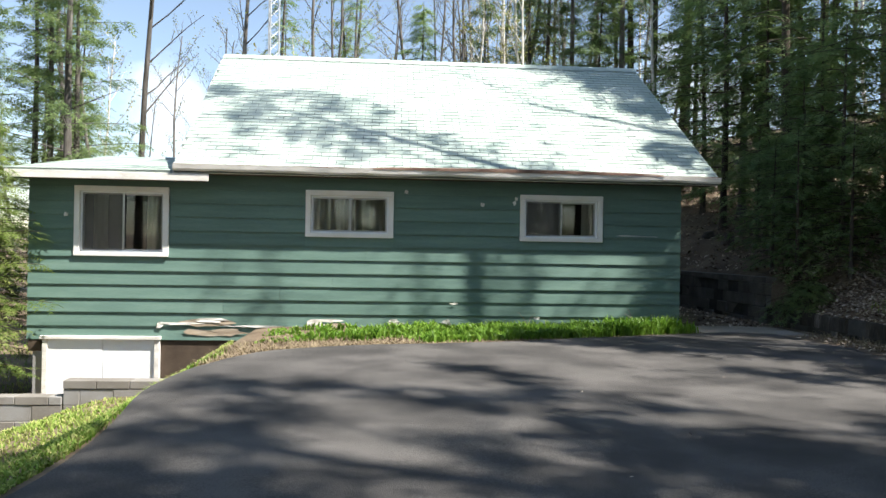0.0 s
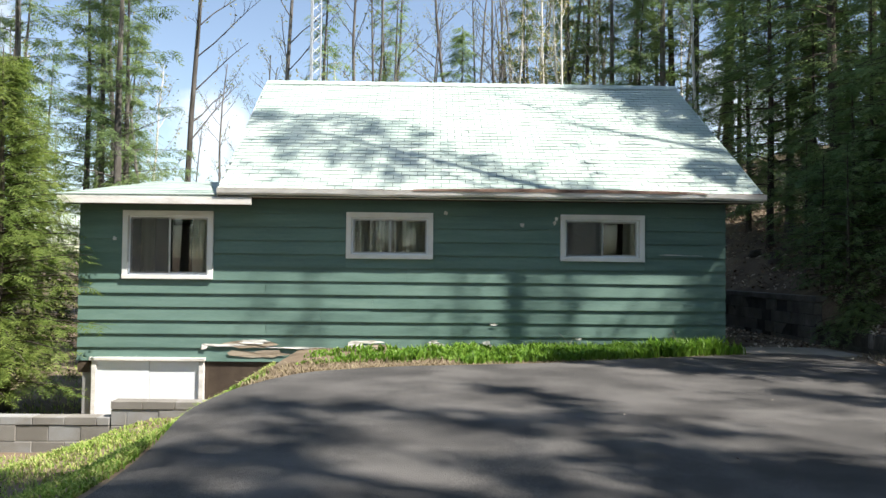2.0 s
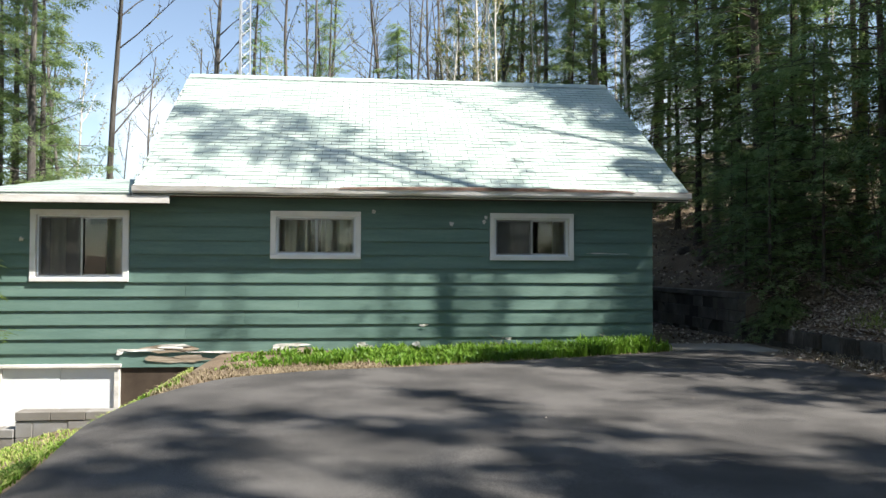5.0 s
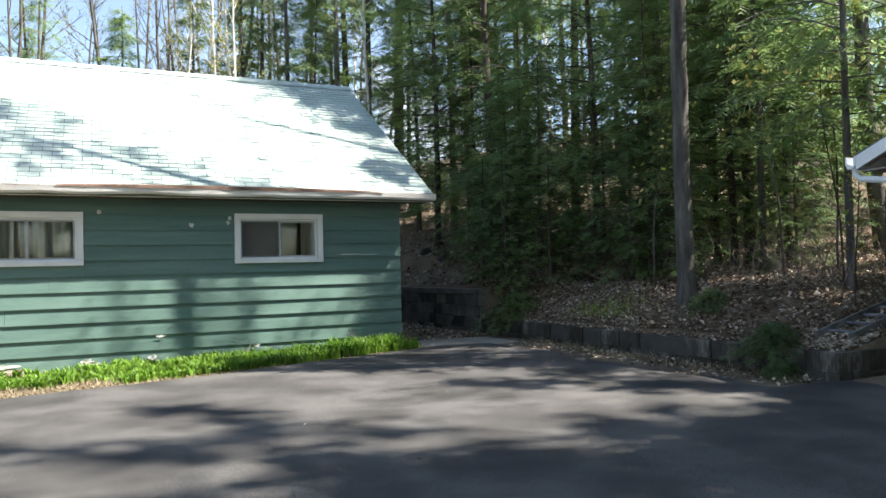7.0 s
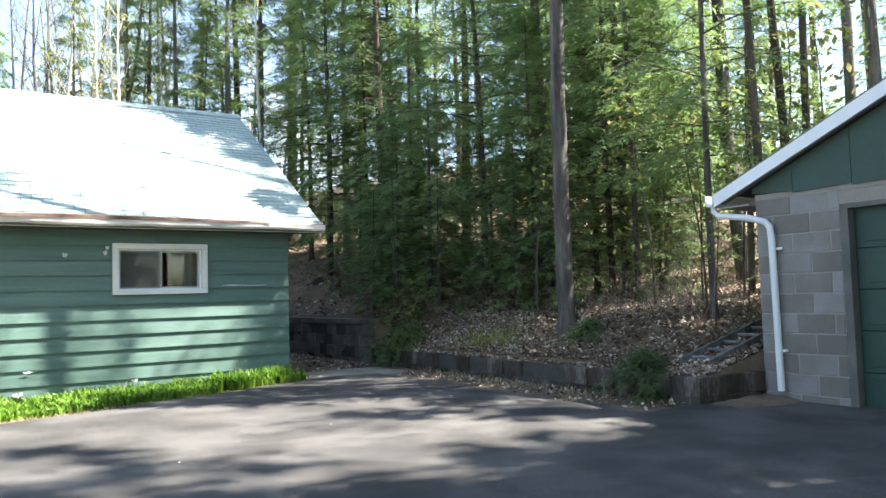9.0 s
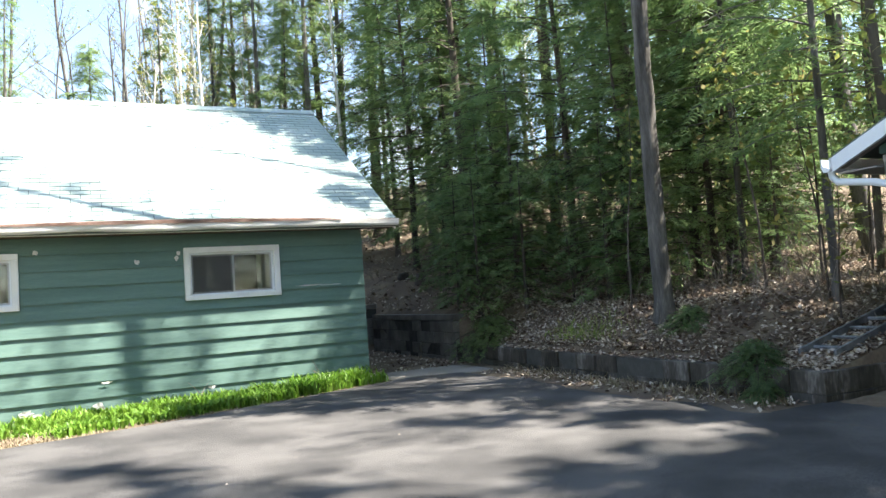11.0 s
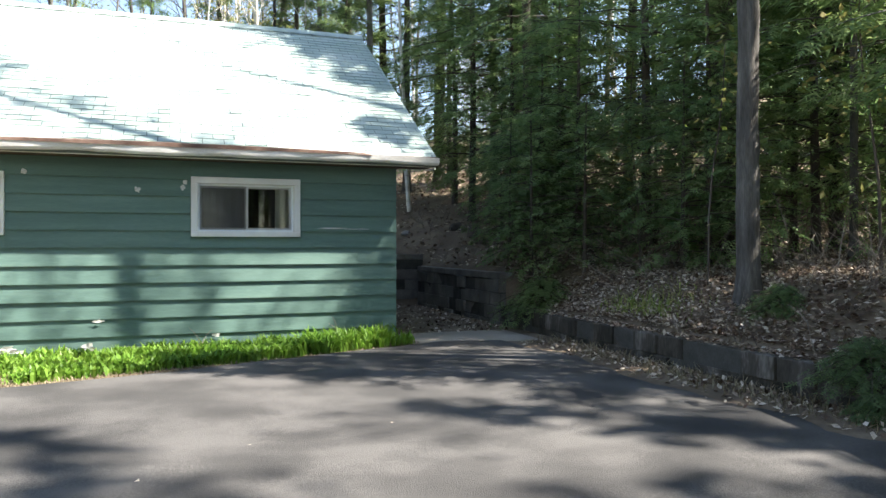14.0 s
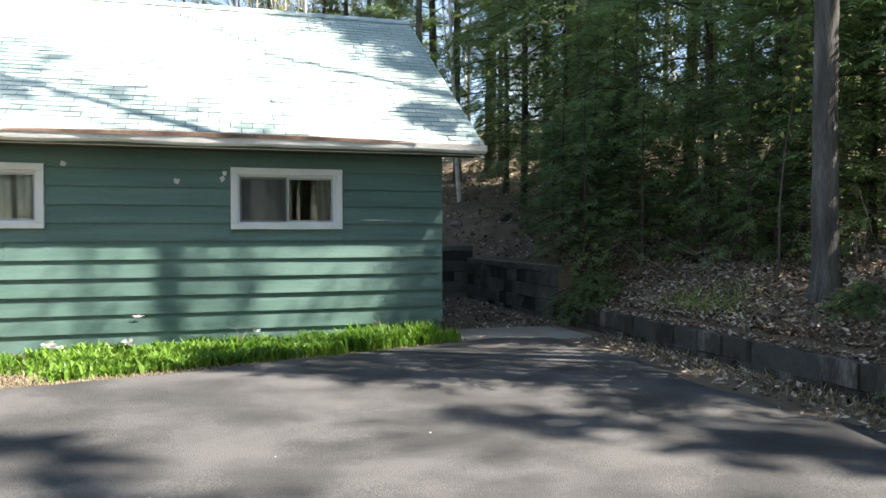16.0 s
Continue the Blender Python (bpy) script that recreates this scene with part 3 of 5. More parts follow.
# low roof over the end room
e0, e1 = -0.36, 3.6
zl, zr = 2.105, 2.115
v = [(-9.62, e0, zl), (ROOF_L - 0.03, e0, zr), (ROOF_L - 0.03, e1, 2.78), (-9.62, e1, 2.74), (-9.62, e0, zl - 0.035), (ROOF_L - 0.03, e0, zr - 0.035), (ROOF_L - 0.03, e1, 2.74), (-9.62, e1, 2.70)]
finish("low_roof", v, [(0, 1, 2, 3), (4, 7, 6, 5), (0, 4, 5, 1), (1, 5, 6, 2), (2, 6, 7, 3), (3, 7, 4, 0)], shingle_mat, house)
for k in range(9):
    y = e0 + 0.02 + k * 0.44
    z = zl + (y - e0) * 0.161
    v = [(-9.63, y - 0.03, z + 0.002), (ROOF_L - 0.03, y - 0.03, z + 0.012), (ROOF_L - 0.03, y + 0.4, z + 0.012 + 0.069), (-9.63, y + 0.4, z + 0.002 + 0.069),
         (-9.63, y - 0.03, z + 0.016), (ROOF_L - 0.03, y - 0.03, z + 0.026), (ROOF_L - 0.03, y + 0.4, z + 0.078), (-9.63, y + 0.4, z + 0.074)]
    finish("roll_roofing", v, [(4, 5, 6, 7), (0, 1, 5, 4), (0, 4, 7, 3), (1, 2, 6, 5)], shingle_mat, house)
box("low_fascia", -9.60, -6.88, e0 - 0.022, e0 + 0.012, 1.985, 2.088, weathered_white, house, bevel=0.004)
box("low_soffit", -9.60, -7.0, e0 + 0.014, -0.004, 2.00, 2.012, brown_wood, house)
v = [(-9.44, 0.1, 1.9), (-9.44, e1, 1.9), (-9.44, e1, 2.70), (-9.44, 0.1, 2.13), (-9.34, 0.1, 1.9), (-9.34, e1, 1.9), (-9.34, e1, 2.70), (-9.34, 0.1, 2.13)]
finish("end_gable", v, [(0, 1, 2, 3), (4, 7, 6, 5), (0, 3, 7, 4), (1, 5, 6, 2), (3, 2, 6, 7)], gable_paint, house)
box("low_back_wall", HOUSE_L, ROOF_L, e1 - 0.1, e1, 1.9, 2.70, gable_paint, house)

# basement hatch under the end room: two flat white doors in a casing
hatch = thing("door_1", "pair of flat white basement doors in a weathered casing", "door", kind="structure")
box("lintel", -9.24, -7.58, -0.085, 0.02, -0.262, -0.215, weathered_white, hatch, bevel=0.005)
for x0, x1 in ((-9.21, -9.14), (-7.67, -7.60)):
    box("jamb", x0, x1, -0.06, 0.02, -1.4, -0.263, weathered_white, hatch, bevel=0.004)
box("door_leaf", -9.138, -8.395, -0.03, 0.005, -1.4, -0.266, white_metal, hatch, bevel=0.003)
box("door_leaf", -8.388, -7.672, -0.024, 0.011, -1.4, -0.266, white_metal, hatch, bevel=0.003)
box("under_beam", -7.59, -6.6, 0.0, 0.029, -0.9, -0.275, brown_wood, house)
box("rafter_end", -9.42, -9.25, -0.02, 0.03, -0.44, -0.29, brown_wood, house)

# ---- garage ----
GX, GY0, GY1 = 2.98, -5.86, -10.35
garage = thing("garage", "grey concrete block garage with green gable and green sectional door", "garage")
DOOR_Y0, DOOR_Y1, DOOR_Z = -6.84, -9.32, 1.86
RAKE = 0.435
boxes("north_wall", [(GX + 0.2, GX + 7.0, GY0 - 0.2, GY0 - 0.005, -0.3, 2.02)], concrete, garage)
boxes("back_wall", [(GX + 6.8, GX + 7.0, GY1, GY0 - 0.21, -0.3, 2.02)], concrete, garage)
boxes("south_wall", [(GX + 0.2, GX + 6.79, GY1, GY1 + 0.2, -0.3, 2.02)], concrete, garage)
for ya, yb in ((DOOR_Y0 + 0.085, GY0 - 0.012), (GY1 + 0.012, DOOR_Y1 - 0.085)):
    box("pier_core", GX + 0.005, GX + 0.19, ya, yb, -0.3, 2.02, mortar, garage)


def block_mesh(l, h, d, seed):
    bm = bmesh.new()
    box_into(bm, 0, l, 0, d, 0, h, 0.006)
    r = random.Random(seed)
    for q in bm.verts:
        q.co += Vector((r.uniform(-1, 1), r.uniform(-1, 1), r.uniform(-1, 1))) * 0.0022
    me = bpy.data.meshes.new("block")
    bm.to_mesh(me)
    bm.free()
    return me


block_cache = {}


def place_block(l, h, d, mat, parent, m, seed):
    key = (round(l, 2), h, d, seed % 3, mat.name)
    if key not in block_cache:
        block_cache[key] = block_mesh(l, h, d, seed % 3)
        block_cache[key].materials.append(mat)
    ob = new("block", block_cache[key])
    ob.parent = parent
    ob.matrix_basis = m


# piers of the front, course by course
for pier, (ya, yb) in enumerate(((GY0, DOOR_Y0 + 0.08), (DOOR_Y1 - 0.08, GY1))):
    for k in range(11):
        z = -0.18 + 0.203 * k
        y = ya
        first = True
        while y > yb + 0.02:
            l = 0.194 if (first and k % 2) else 0.397
            first = False
            l = min(l, y - yb)
            if l > 0.05:
                place_block(l - 0.010, 0.193, 0.10, concrete, garage, pose(GX, y, z, 0, 0, -90), k + int(y * 10))
            y -= l
boxes("door_frame", [(GX - 0.02, GX + 0.14, DOOR_Y0, DOOR_Y0 + 0.075, -0.19, 1.885), (GX - 0.02, GX + 0.14, DOOR_Y1 - 0.075, DOOR_Y1, -0.19, 1.885),
                     (GX - 0.02, GX + 0.14, DOOR_Y1, DOOR_Y0, DOOR_Z - 0.02, 1.885)], material("frame_wood", [(0.09, 0.095, 0.085), (0.17, 0.17, 0.16)], 4, 0.85, 0.3), garage)
boxes("lintel", [(GX + 0.004, GX + 0.19, DOOR_Y1 - 0.3, DOOR_Y0 + 0.3, 1.887, 2.02)], material("lintel_concrete", [(0.24, 0.22, 0.20), (0.36, 0.34, 0.31)], 3, 0.9, 0.3), garage)
boxes("sill_band", [(GX - 0.004, GX + 0.19, GY1, GY0, 2.022, 2.085)], bpy.data.materials["lintel_concrete"], garage)
gdoor = thing("door_2", "closed dark green sectional garage door with scuffed paint", "garage door", kind="structure")
for k in range(5):
    z0 = -0.12 + 0.394 * k
    sec = box("door_section", GX + 0.085, GX + 0.12, DOOR_Y1 + 0.005, DOOR_Y0 - 0.005, z0, z0 + 0.388, door_paint, gdoor, bevel=0.004)
    for j in range(4):
        yy = DOOR_Y0 - 0.10 - j * 0.59
        box("raised_panel", GX + 0.076, GX + 0.0845, yy - 0.5, yy, z0 + 0.06, z0 + 0.33, door_paint, sec, bevel=0.003)
for y, z, w in ((-7.3, 0.45, 0.25), (-7.5, 0.40, 0.18), (-7.7, -0.02, 0.3)):
    v = [(GX + 0.0835, y, z), (GX + 0.0835, y - w, z + 0.01), (GX + 0.0835, y - w * 0.9, z + 0.022), (GX + 0.0835, y - 0.03, z + 0.014)]
    finish("scuff", v, [(0, 1, 2, 3)], paint_flake, gdoor)
# gable boards with a battened, ragged lower edge
mid_y = (GY0 + GY1) / 2
apex = 2.085 + RAKE * (GY0 - mid_y) + 0.115
y = GY0 + 0.02
k = 0
while y > GY1:
    w = min((0.46, 0.60, 0.61)[k % 3] if k < 3 else 0.61, y - GY1)
    y2 = y - w
    t = lambda a: 2.085 + RAKE * (min(GY0 - a, a - GY1)) + 0.085
    pts = [(y - 0.004, 2.06 if k else 2.10), (y2 + 0.004, 2.075), (y2 + 0.004, max(t(y2), 2.1))]
    if y2 < mid_y < y:
        pts.append((mid_y, apex - 0.04))
    pts.append((y - 0.004, max(t(y), 2.1)))
    n = len(pts)
    v = [(GX - 0.022, a, b) for a, b in pts] + [(GX - 0.006, a, b) for a, b in pts]
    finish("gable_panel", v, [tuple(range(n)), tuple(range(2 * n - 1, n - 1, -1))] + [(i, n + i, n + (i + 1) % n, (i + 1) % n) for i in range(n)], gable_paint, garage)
    y = y2
    k += 1
# roof slabs with white rake trim and dark shingle edge
EY, EZ = -5.45, 2.075
ridge_z = EZ + RAKE * (EY - mid_y)
for side in (1, -1):
    ey = mid_y + side * (EY - mid_y)
    rv = []
    for x in (GX - 0.13, GX + 7.2):
        rv += [(x, ey, EZ + 0.085), (x, mid_y, ridge_z + 0.085), (x, mid_y, ridge_z + 0.065), (x, ey, EZ + 0.065)]
    slab = finish("roof", rv, [(0, 1, 5, 4), (1, 2, 6, 5), (2, 3, 7, 6), (3, 0, 4, 7), (0, 3, 2, 1), (4, 5, 6, 7)], shingle_under, garage, "dark edged low shingle roof")
    tv = []
    for x in (GX - 0.15, GX - 0.115):
        tv += [(x, ey, EZ + 0.06), (x, mid_y, ridge_z + 0.06), (x, mid_y, ridge_z - 0.075), (x, ey, EZ - 0.075)]
    finish("rake_trim", tv, [(0, 1, 2, 3), (4, 7, 6, 5), (0, 4, 5, 1), (3, 2, 6, 7), (0, 3, 7, 4)], white_metal, garage)
    sv = []
    for x in (GX - 0.114, GX + 0.01):
        sv += [(x, ey - side * 0.02, EZ - 0.045), (x, mid_y, ridge_z - 0.045), (x, mid_y, ridge_z - 0.03), (x, ey - side * 0.02, EZ - 0.03)]
    finish("rake_soffit", sv, [(0, 1, 5, 4), (3, 7, 6, 2), (0, 3, 2, 1), (4, 5, 6, 7)], bpy.data.materials["lintel_concrete"], garage)
    y0, y1 = sorted((ey - side * 0.03, mid_y + side * (GY0 - mid_y) + side * 0.002))
    box("eave_soffit", GX - 0.11, GX + 7.1, y0, y1, EZ - 0.10, EZ - 0.085, bpy.data.materials["lintel_concrete"], garage)
# gutter with bent downspout
gv2, gf2 = [], []
prof = [(0.0, 0.06), (0.0, -0.04), (0.03, -0.065), (0.085, -0.065), (0.105, -0.02), (0.105, 0.06), (0.095, 0.06), (0.09, -0.01), (0.02, -0.04), (0.012, 0.06)]
for x in (GX - 0.16, GX + 7.1):
    gv2 += [(x, EY + a, EZ + b) for a, b in prof]
n = len(prof)
gf2 = [(i, (i + 1) % n, n + (i + 1) % n, n + i) for i in range(n)] + [tuple(range(n)), tuple(range(2 * n - 1, n - 1, -1))]
gutter = finish("gutter", gv2, gf2, white_metal, garage, "white metal gutter")
sv, sf = [], []
line = [Vector(p) for p in ((GX - 0.09, EY + 0.05, EZ - 0.06), (GX - 0.09, EY + 0.045, EZ - 0.11), (GX - 0.09, EY - 0.01, EZ - 0.17), (GX - 0.07, -5.80, 1.85), (GX - 0.062, -6.00, 1.79),
                            (GX - 0.058, -6.05, 1.73), (GX - 0.055, -6.06, 1.62), (GX - 0.055, -6.08, 0.04))]
tube_into(sv, sf, line, [0.036] * len(line), 8)
spout = finish("downspout", sv, sf, white_metal, garage, "white round downspout", True)
for z in (1.50, 0.45):
    strap = boxes("strap", [(GX - 0.05, GX - 0.004, -6.15, -6.05, z - 0.012, z + 0.012)], white_metal, spout)
    bx = bmesh.new()
    bmesh.ops.create_uvsphere(bx, u_segments=8, v_segments=6, radius=0.017, matrix=Matrix.Translation((GX - 0.03, -6.145, z)))
    part("strap_end", bx, white_metal, spout)

# ---- retaining walls ----
def block_wall(name, label, runs, mat, joint):
    w = thing(name, label, "retaining wall", kind="structure")
    for (x0, y0), (x1, y1), z0, courses_n, cap in runs:
        d = Vector((x1 - x0, y1 - y0, 0))
        ln = d.length
        ang = math.degrees(math.atan2(d.y, d.x))
        base = pose(x0, y0, z0, 0, 0, ang)
        core_bm = bmesh.new()
        box_into(core_bm, 0.01, ln - 0.01, 0.012, 0.185, -0.25, 0.203 * courses_n - 0.012)
        core_ob = part("wall_core", core_bm, joint, w)
        core_ob.matrix_basis = base
        for k in range(courses_n):
            s = -0.2 * (k % 2)
            while s < ln - 0.03:
                a, b = max(s, 0), min(s + 0.4, ln)
                if b - a > 0.04:
                    wob = (0.055 if joint is dark_mortar else 0.010) * noise.noise(Vector((a * 2.1 + x0, k * 3 + y0, 1)))
                    place_block(b - a - 0.008, 0.196, 0.197, mat, w, base @ pose(a, wob, 0.203 * k, 0, 0, wob * 60), int(a * 10) + k)
                s += 0.4
        if cap:
            s = 0
            while s < ln - 0.03:
                place_block(min(0.4, ln - s) - 0.006, 0.1, 0.21, mat, w, base @ pose(s, -0.006, 0.203 * courses_n), int(s * 10))
                s += 0.4
    return w


block_wall("retaining_wall", "low mossy concrete block retaining wall beside the drive, darkened for shade",
           [((WALL_X, 1.15), (WALL_X, -5.80), -0.175, 2, False)], mossy_shaded_block, dark_mortar)
block_wall("retaining_wall", "taller brown-grey capped block wall along the passage beside the house",
           [((WALL_X, 5.2), (WALL_X, 1.2), -0.19, 4, True), ((0.2, 5.42), (2.2, 5.42), -0.16, 5, True)], tall_block, dark_mortar)
block_wall("retaining_wall", "return of mossy concrete blocks meeting the garage corner", [((2.205, -5.795), (2.97, -5.84), -0.175, 2, False)], mossy_shaded_block, dark_mortar)
block_wall("retaining_wall", "stepped grey concrete block wall in front of the basement doors",
           [((-8.33, -1.45), (-6.75, -1.45), -1.105, 2, True), ((-10.1, -1.45), (-8.34, -1.45), -1.305, 2, True)], concrete, mortar)


# ---- trees ----
def fan_into(verts, faces, o, d, w, ln, sag):
    """A flat feathery spray: narrow leaflets in pairs along a sagging axis."""
    down = Vector((0, 0, sag * ln))
    for i in range(4):
        u = i / 4
        reach_w = ln * 0.42 * (1.0 - 0.62 * u)
        n0 = len(verts)
        verts += [o + d * ln * u + down * u * u, o + d * ln * (u + 0.13) + down * (u + 0.13) ** 2]
        root = o + d * ln * (u + 0.30) + down * (u + 0.2) ** 2
        for sg in (-1, 1):
            verts.append(root + w * sg * reach_w + Vector((0, 0, -0.15 * reach_w)))
            faces.append((n0, n0 + 1, len(verts) - 1))


def conifer_parts(seed, h, base, reach, n_branch, per, leaf_len, droop, needles, bark, r0, bare=0.0, dense=3, rings=30, sides=10, rough=0.0, lean=None):
    """Trunk with dead lower limbs, and a crown of drooping boughs of many narrow sprays."""
    r = random.Random(seed)
    tv, tf, bv, bf, cv, cf = [], [], [], [], [], []
    lean = Vector(lean or (r.uniform(-0.02, 0.02), r.uniform(-0.02, 0.02), 0))
    pts = [Vector((lean.x * z * z / 8 + 0.02 * math.sin(z * 0.9 + seed), lean.y * z * z / 8, z)) for z in [h * i / 12 for i in range(13)]]
    fine_z = [-0.3, 0.0, 0.12, 0.3] + [h * (0.05 + 0.95 * (i / rings) ** 1.3) for i in range(rings + 1)]
    stem, rad = [], []
    for z in fine_z:
        q = min(max(z, 0), h - 1e-4) / h * 12
        c = pts[int(q)].lerp(pts[int(q) + 1], q - int(q))
        stem.append(Vector((c.x + 0.12 * r0 * noise.noise(Vector((z * 1.7, seed, 0))), c.y, z)))
        flare = 1 + 0.45 * max(0, 1 - max(z, 0) / 0.35) ** 2
        rad.append((r0 * (1 - 0.96 * (max(z, 0) / h) ** 1.1) + 0.004) * flare * (1 + 0.09 * noise.noise(Vector((z * 2.6, seed, 4)))))
    tube_into(tv, tf, stem, rad, sides)
    if rough:
        for i, q in enumerate(tv):
            c = stem[i // sides]
            d = (q - c).normalized()
            n = noise.noise(Vector((d.x * 3.5, d.y * 3.5, q.z * 2.2))) + 0.7 * noise.noise(Vector((d.x * 9, d.y * 9, q.z * 7)))
            tv[i] = q + d * rough * n

    def at(z):
        i = min(11, max(0, int(z / h * 12)))
        t = z / h * 12 - i
        return pts[i].lerp(pts[i + 1], t)

    for b in range(n_branch):
        u = (b + r.random()) / n_branch
        z = base + (h * 0.985 - base) * u
        shape = (1 - u) ** 0.95 * (0.55 + 0.45 * min(1, u * 5))
        ln = reach * shape * r.uniform(0.65, 1.12) + 0.12
        az = b * 2.399 + r.uniform(-0.5, 0.5)
        d = Vector((math.cos(az), math.sin(az), 0))
        side = Vector((-d.y, d.x, 0))
        rise = r.uniform(0.0, 0.25) + 0.3 * u
        p0 = at(z)
        bp = []
        for i in range(5):
            s = i / 4
            bp.append(p0 + d * ln * s + side * ln * 0.10 * s * s * math.sin(b) + Vector((0, 0, ln * (rise * s - droop * s * s))))
        tube_into(bv, bf, bp, [0.004 + 0.008 * ln * (1 - s / 4) for s in range(5)], 3)
        if r.random() < bare:
            continue
        m = max(4, int(per * (0.35 + 0.65 * ln / max(reach, 0.1))))
        for i in range(m):
            s = 0.16 + 0.84 * (i + r.random()) / m
            k = min(3, int(s * 4))
            q = bp[k].lerp(bp[k + 1], s * 4 - k)
            flat = ln * 0.30 * (1.05 - s) + 0.05
            for _ in range(dense):
                sgn = r.choice((-1, 1))
                o = q + side * sgn * r.uniform(0, flat) + Vector((0, 0, r.uniform(-0.10, 0.03)))
                dirv = (d * r.uniform(0.3, 1.0) + side * sgn * r.uniform(0.1, 1.0) + Vector((0, 0, r.uniform(-0.5, 0.05)))).normalized()
                wv = dirv.cross(Vector((r.uniform(-0.45, 0.45), r.uniform(-0.45, 0.45), 1))).normalized()
                fan_into(cv, cf, o, dirv, wv, leaf_len * r.uniform(0.6, 1.25), r.uniform(-0.35, -0.05))
    return (tv, tf, bark), (bv, bf), (cv, cf, needles)


def bare_tree_parts(seed, h, r0, spread, leaf_n, bark, leaf, crook=0.0, first=0.45, leaf_size=0.055):
    """Slim broadleaf tree in early spring: forked limbs, fine twigs, scattered small leaves."""
    r = random.Random(seed)
    tv, tf, bv, bf, cv, cf = [], [], [], [], [], []
    tips = []

    def limb(p, d, ln, rad, depth):
        n = 6 if depth == 0 else 4
        pts, q, dv = [p], p.copy(), d.normalized()
        for i in range(n):
            wob = Vector((r.uniform(-1, 1), r.uniform(-1, 1), r.uniform(-0.3, 0.6))) * (0.10 + crook + 0.06 * depth)
            if depth == 0:
                wob.z = 0
                wob *= 0.45
            dv = (dv + wob).normalized()
            q = q + dv * ln / n
            pts.append(q.copy())
        end = 0.25 if depth == 0 else 0.3
        tube_into(*((tv, tf) if depth == 0 else (bv, bf)), pts, [rad * (1 - (1 - end) * i / n) for i in range(n + 1)], (8, 5, 4, 3)[min(depth, 3)])
        if depth < 3:
            kids = (11, 5, 4)[depth]
            for k in range(kids):
                u = first + (1 - first) * (k + r.random()) / kids if depth == 0 else 0.25 + 0.75 * (k + r.random()) / kids
                i = min(n - 1, int(u * n))
                o = pts[i].lerp(pts[i + 1], u * n - i)
                az = r.uniform(0, 6.283)
                out = Vector((math.cos(az), math.sin(az), r.uniform(0.35, 1.1)))
                nd = (out * (0.9 if depth == 0 else 0.75) + dv * (0.3 if depth == 0 else 0.7)).normalized()
                limb(o, nd, ln * spread * (1.15 - 0.6 * u) * r.uniform(0.6, 1.0) * (1 if depth == 0 else 1.4), rad * (0.24 if depth == 0 else 0.5) * (1.1 - 0.5 * u), depth + 1)
        if depth >= 2:
            tips.extend(pts[1:])

    limb(Vector((0, 0, -0.2)), Vector((r.uniform(-0.05, 0.05), r.uniform(-0.05, 0.05), 1)), h, r0, 0)
    for _ in range(leaf_n):
        o = r.choice(tips) + Vector((r.gauss(0, 0.12), r.gauss(0, 0.12), r.gauss(0, 0.12)))
        a = Vector((r.uniform(-1, 1), r.uniform(-1, 1), r.uniform(-1, 0.4))).normalized()
        b = a.cross(Vector((r.uniform(-1, 1), r.uniform(-1, 1), 1))).normalized()
        L = leaf_size * r.uniform(0.65, 1.45)
        n0 = len(cv)
        cv += [o, o + a * L + b * L * 0.5, o + a * L * 2, o + a * L - b * L * 0.5]
        cf.append((n0, n0 + 1, n0 + 2, n0 + 3))
    return (tv, tf, bark), (bv, bf), (cv, cf, leaf)


def plant(name, parts_made, label, category, at, turn=0.0, size=1.0, group=""):
    t = thing(name, label, category, at, group)
    (tv, tf, bark), (bv, bf), (cv, cf, leaf) = parts_made
    finish("trunk", tv, tf, bark, t, "", True)
    tagged(finish("branchwork", bv, bf, bark, t, "", True), kind="stuff")
    tagged(finish("crown", cv, cf, leaf, t), kind="stuff")
    t.matrix_basis = pose(*at, 0, 0, turn) @ Matrix.Scale(size, 4)
    return t


def again(src, x, y, turn, size, sink=0.05):
    m = pose(x, y, terrain(x, y) - sink, 0, 0, turn)
    ob = copy_thing(src, m)
    ob.matrix_basis = m @ Matrix.Scale(size, 4)
    return ob


def stand(src_list, spots, r):
    for x, y, s in spots:
        again(r.choice(src_list), x, y, r.uniform(0, 360), s * r.uniform(0.88, 1.12))


def g(x, y):
    return (x, y, terrain(x, y) - 0.05)


rt = random.Random(21)
# the big grey trunk at the wall and the conifers of the slope
big = plant("tree", conifer_parts(3, 18.5, 13.2, 1.7, 46, 9, 0.30, 0.2, needle_light, bark_grey, 0.108, 0.35, 3, 150, 22, 0.016, (-0.004, -0.007, 0)), "tall grey-barked tree with bare lower trunk above the block wall", "tree", g(2.80, -3.05), 0)
hemlock_a = plant("hemlock", conifer_parts(1, 11.5, 2.8, 2.3, 78, 9, 0.40, 0.38, needle_dark, bark_dark, 0.12, 0.15, 2), "dark green hemlock with drooping boughs", "tree", g(4.0, 4.2), 10, 1, "woodland conifers")
hemlock_b = plant("hemlock", conifer_parts(2, 9.0, 1.0, 2.6, 95, 12, 0.29, 0.34, needle_light, bark_dark, 0.08, 0.10, 4), "dark green hemlock with low sweeping boughs", "tree", g(4.4, 0.9), 80, 1, "woodland conifers")
hemlock_c = plant("hemlock", conifer_parts(5, 7.0, 0.9, 2.3, 85, 12, 0.27, 0.30, needle_light, bark_dark, 0.06, 0.10, 4), "lighter green young hemlock with open boughs", "tree", g(5.2, -1.6), 150, 1, "woodland conifers")
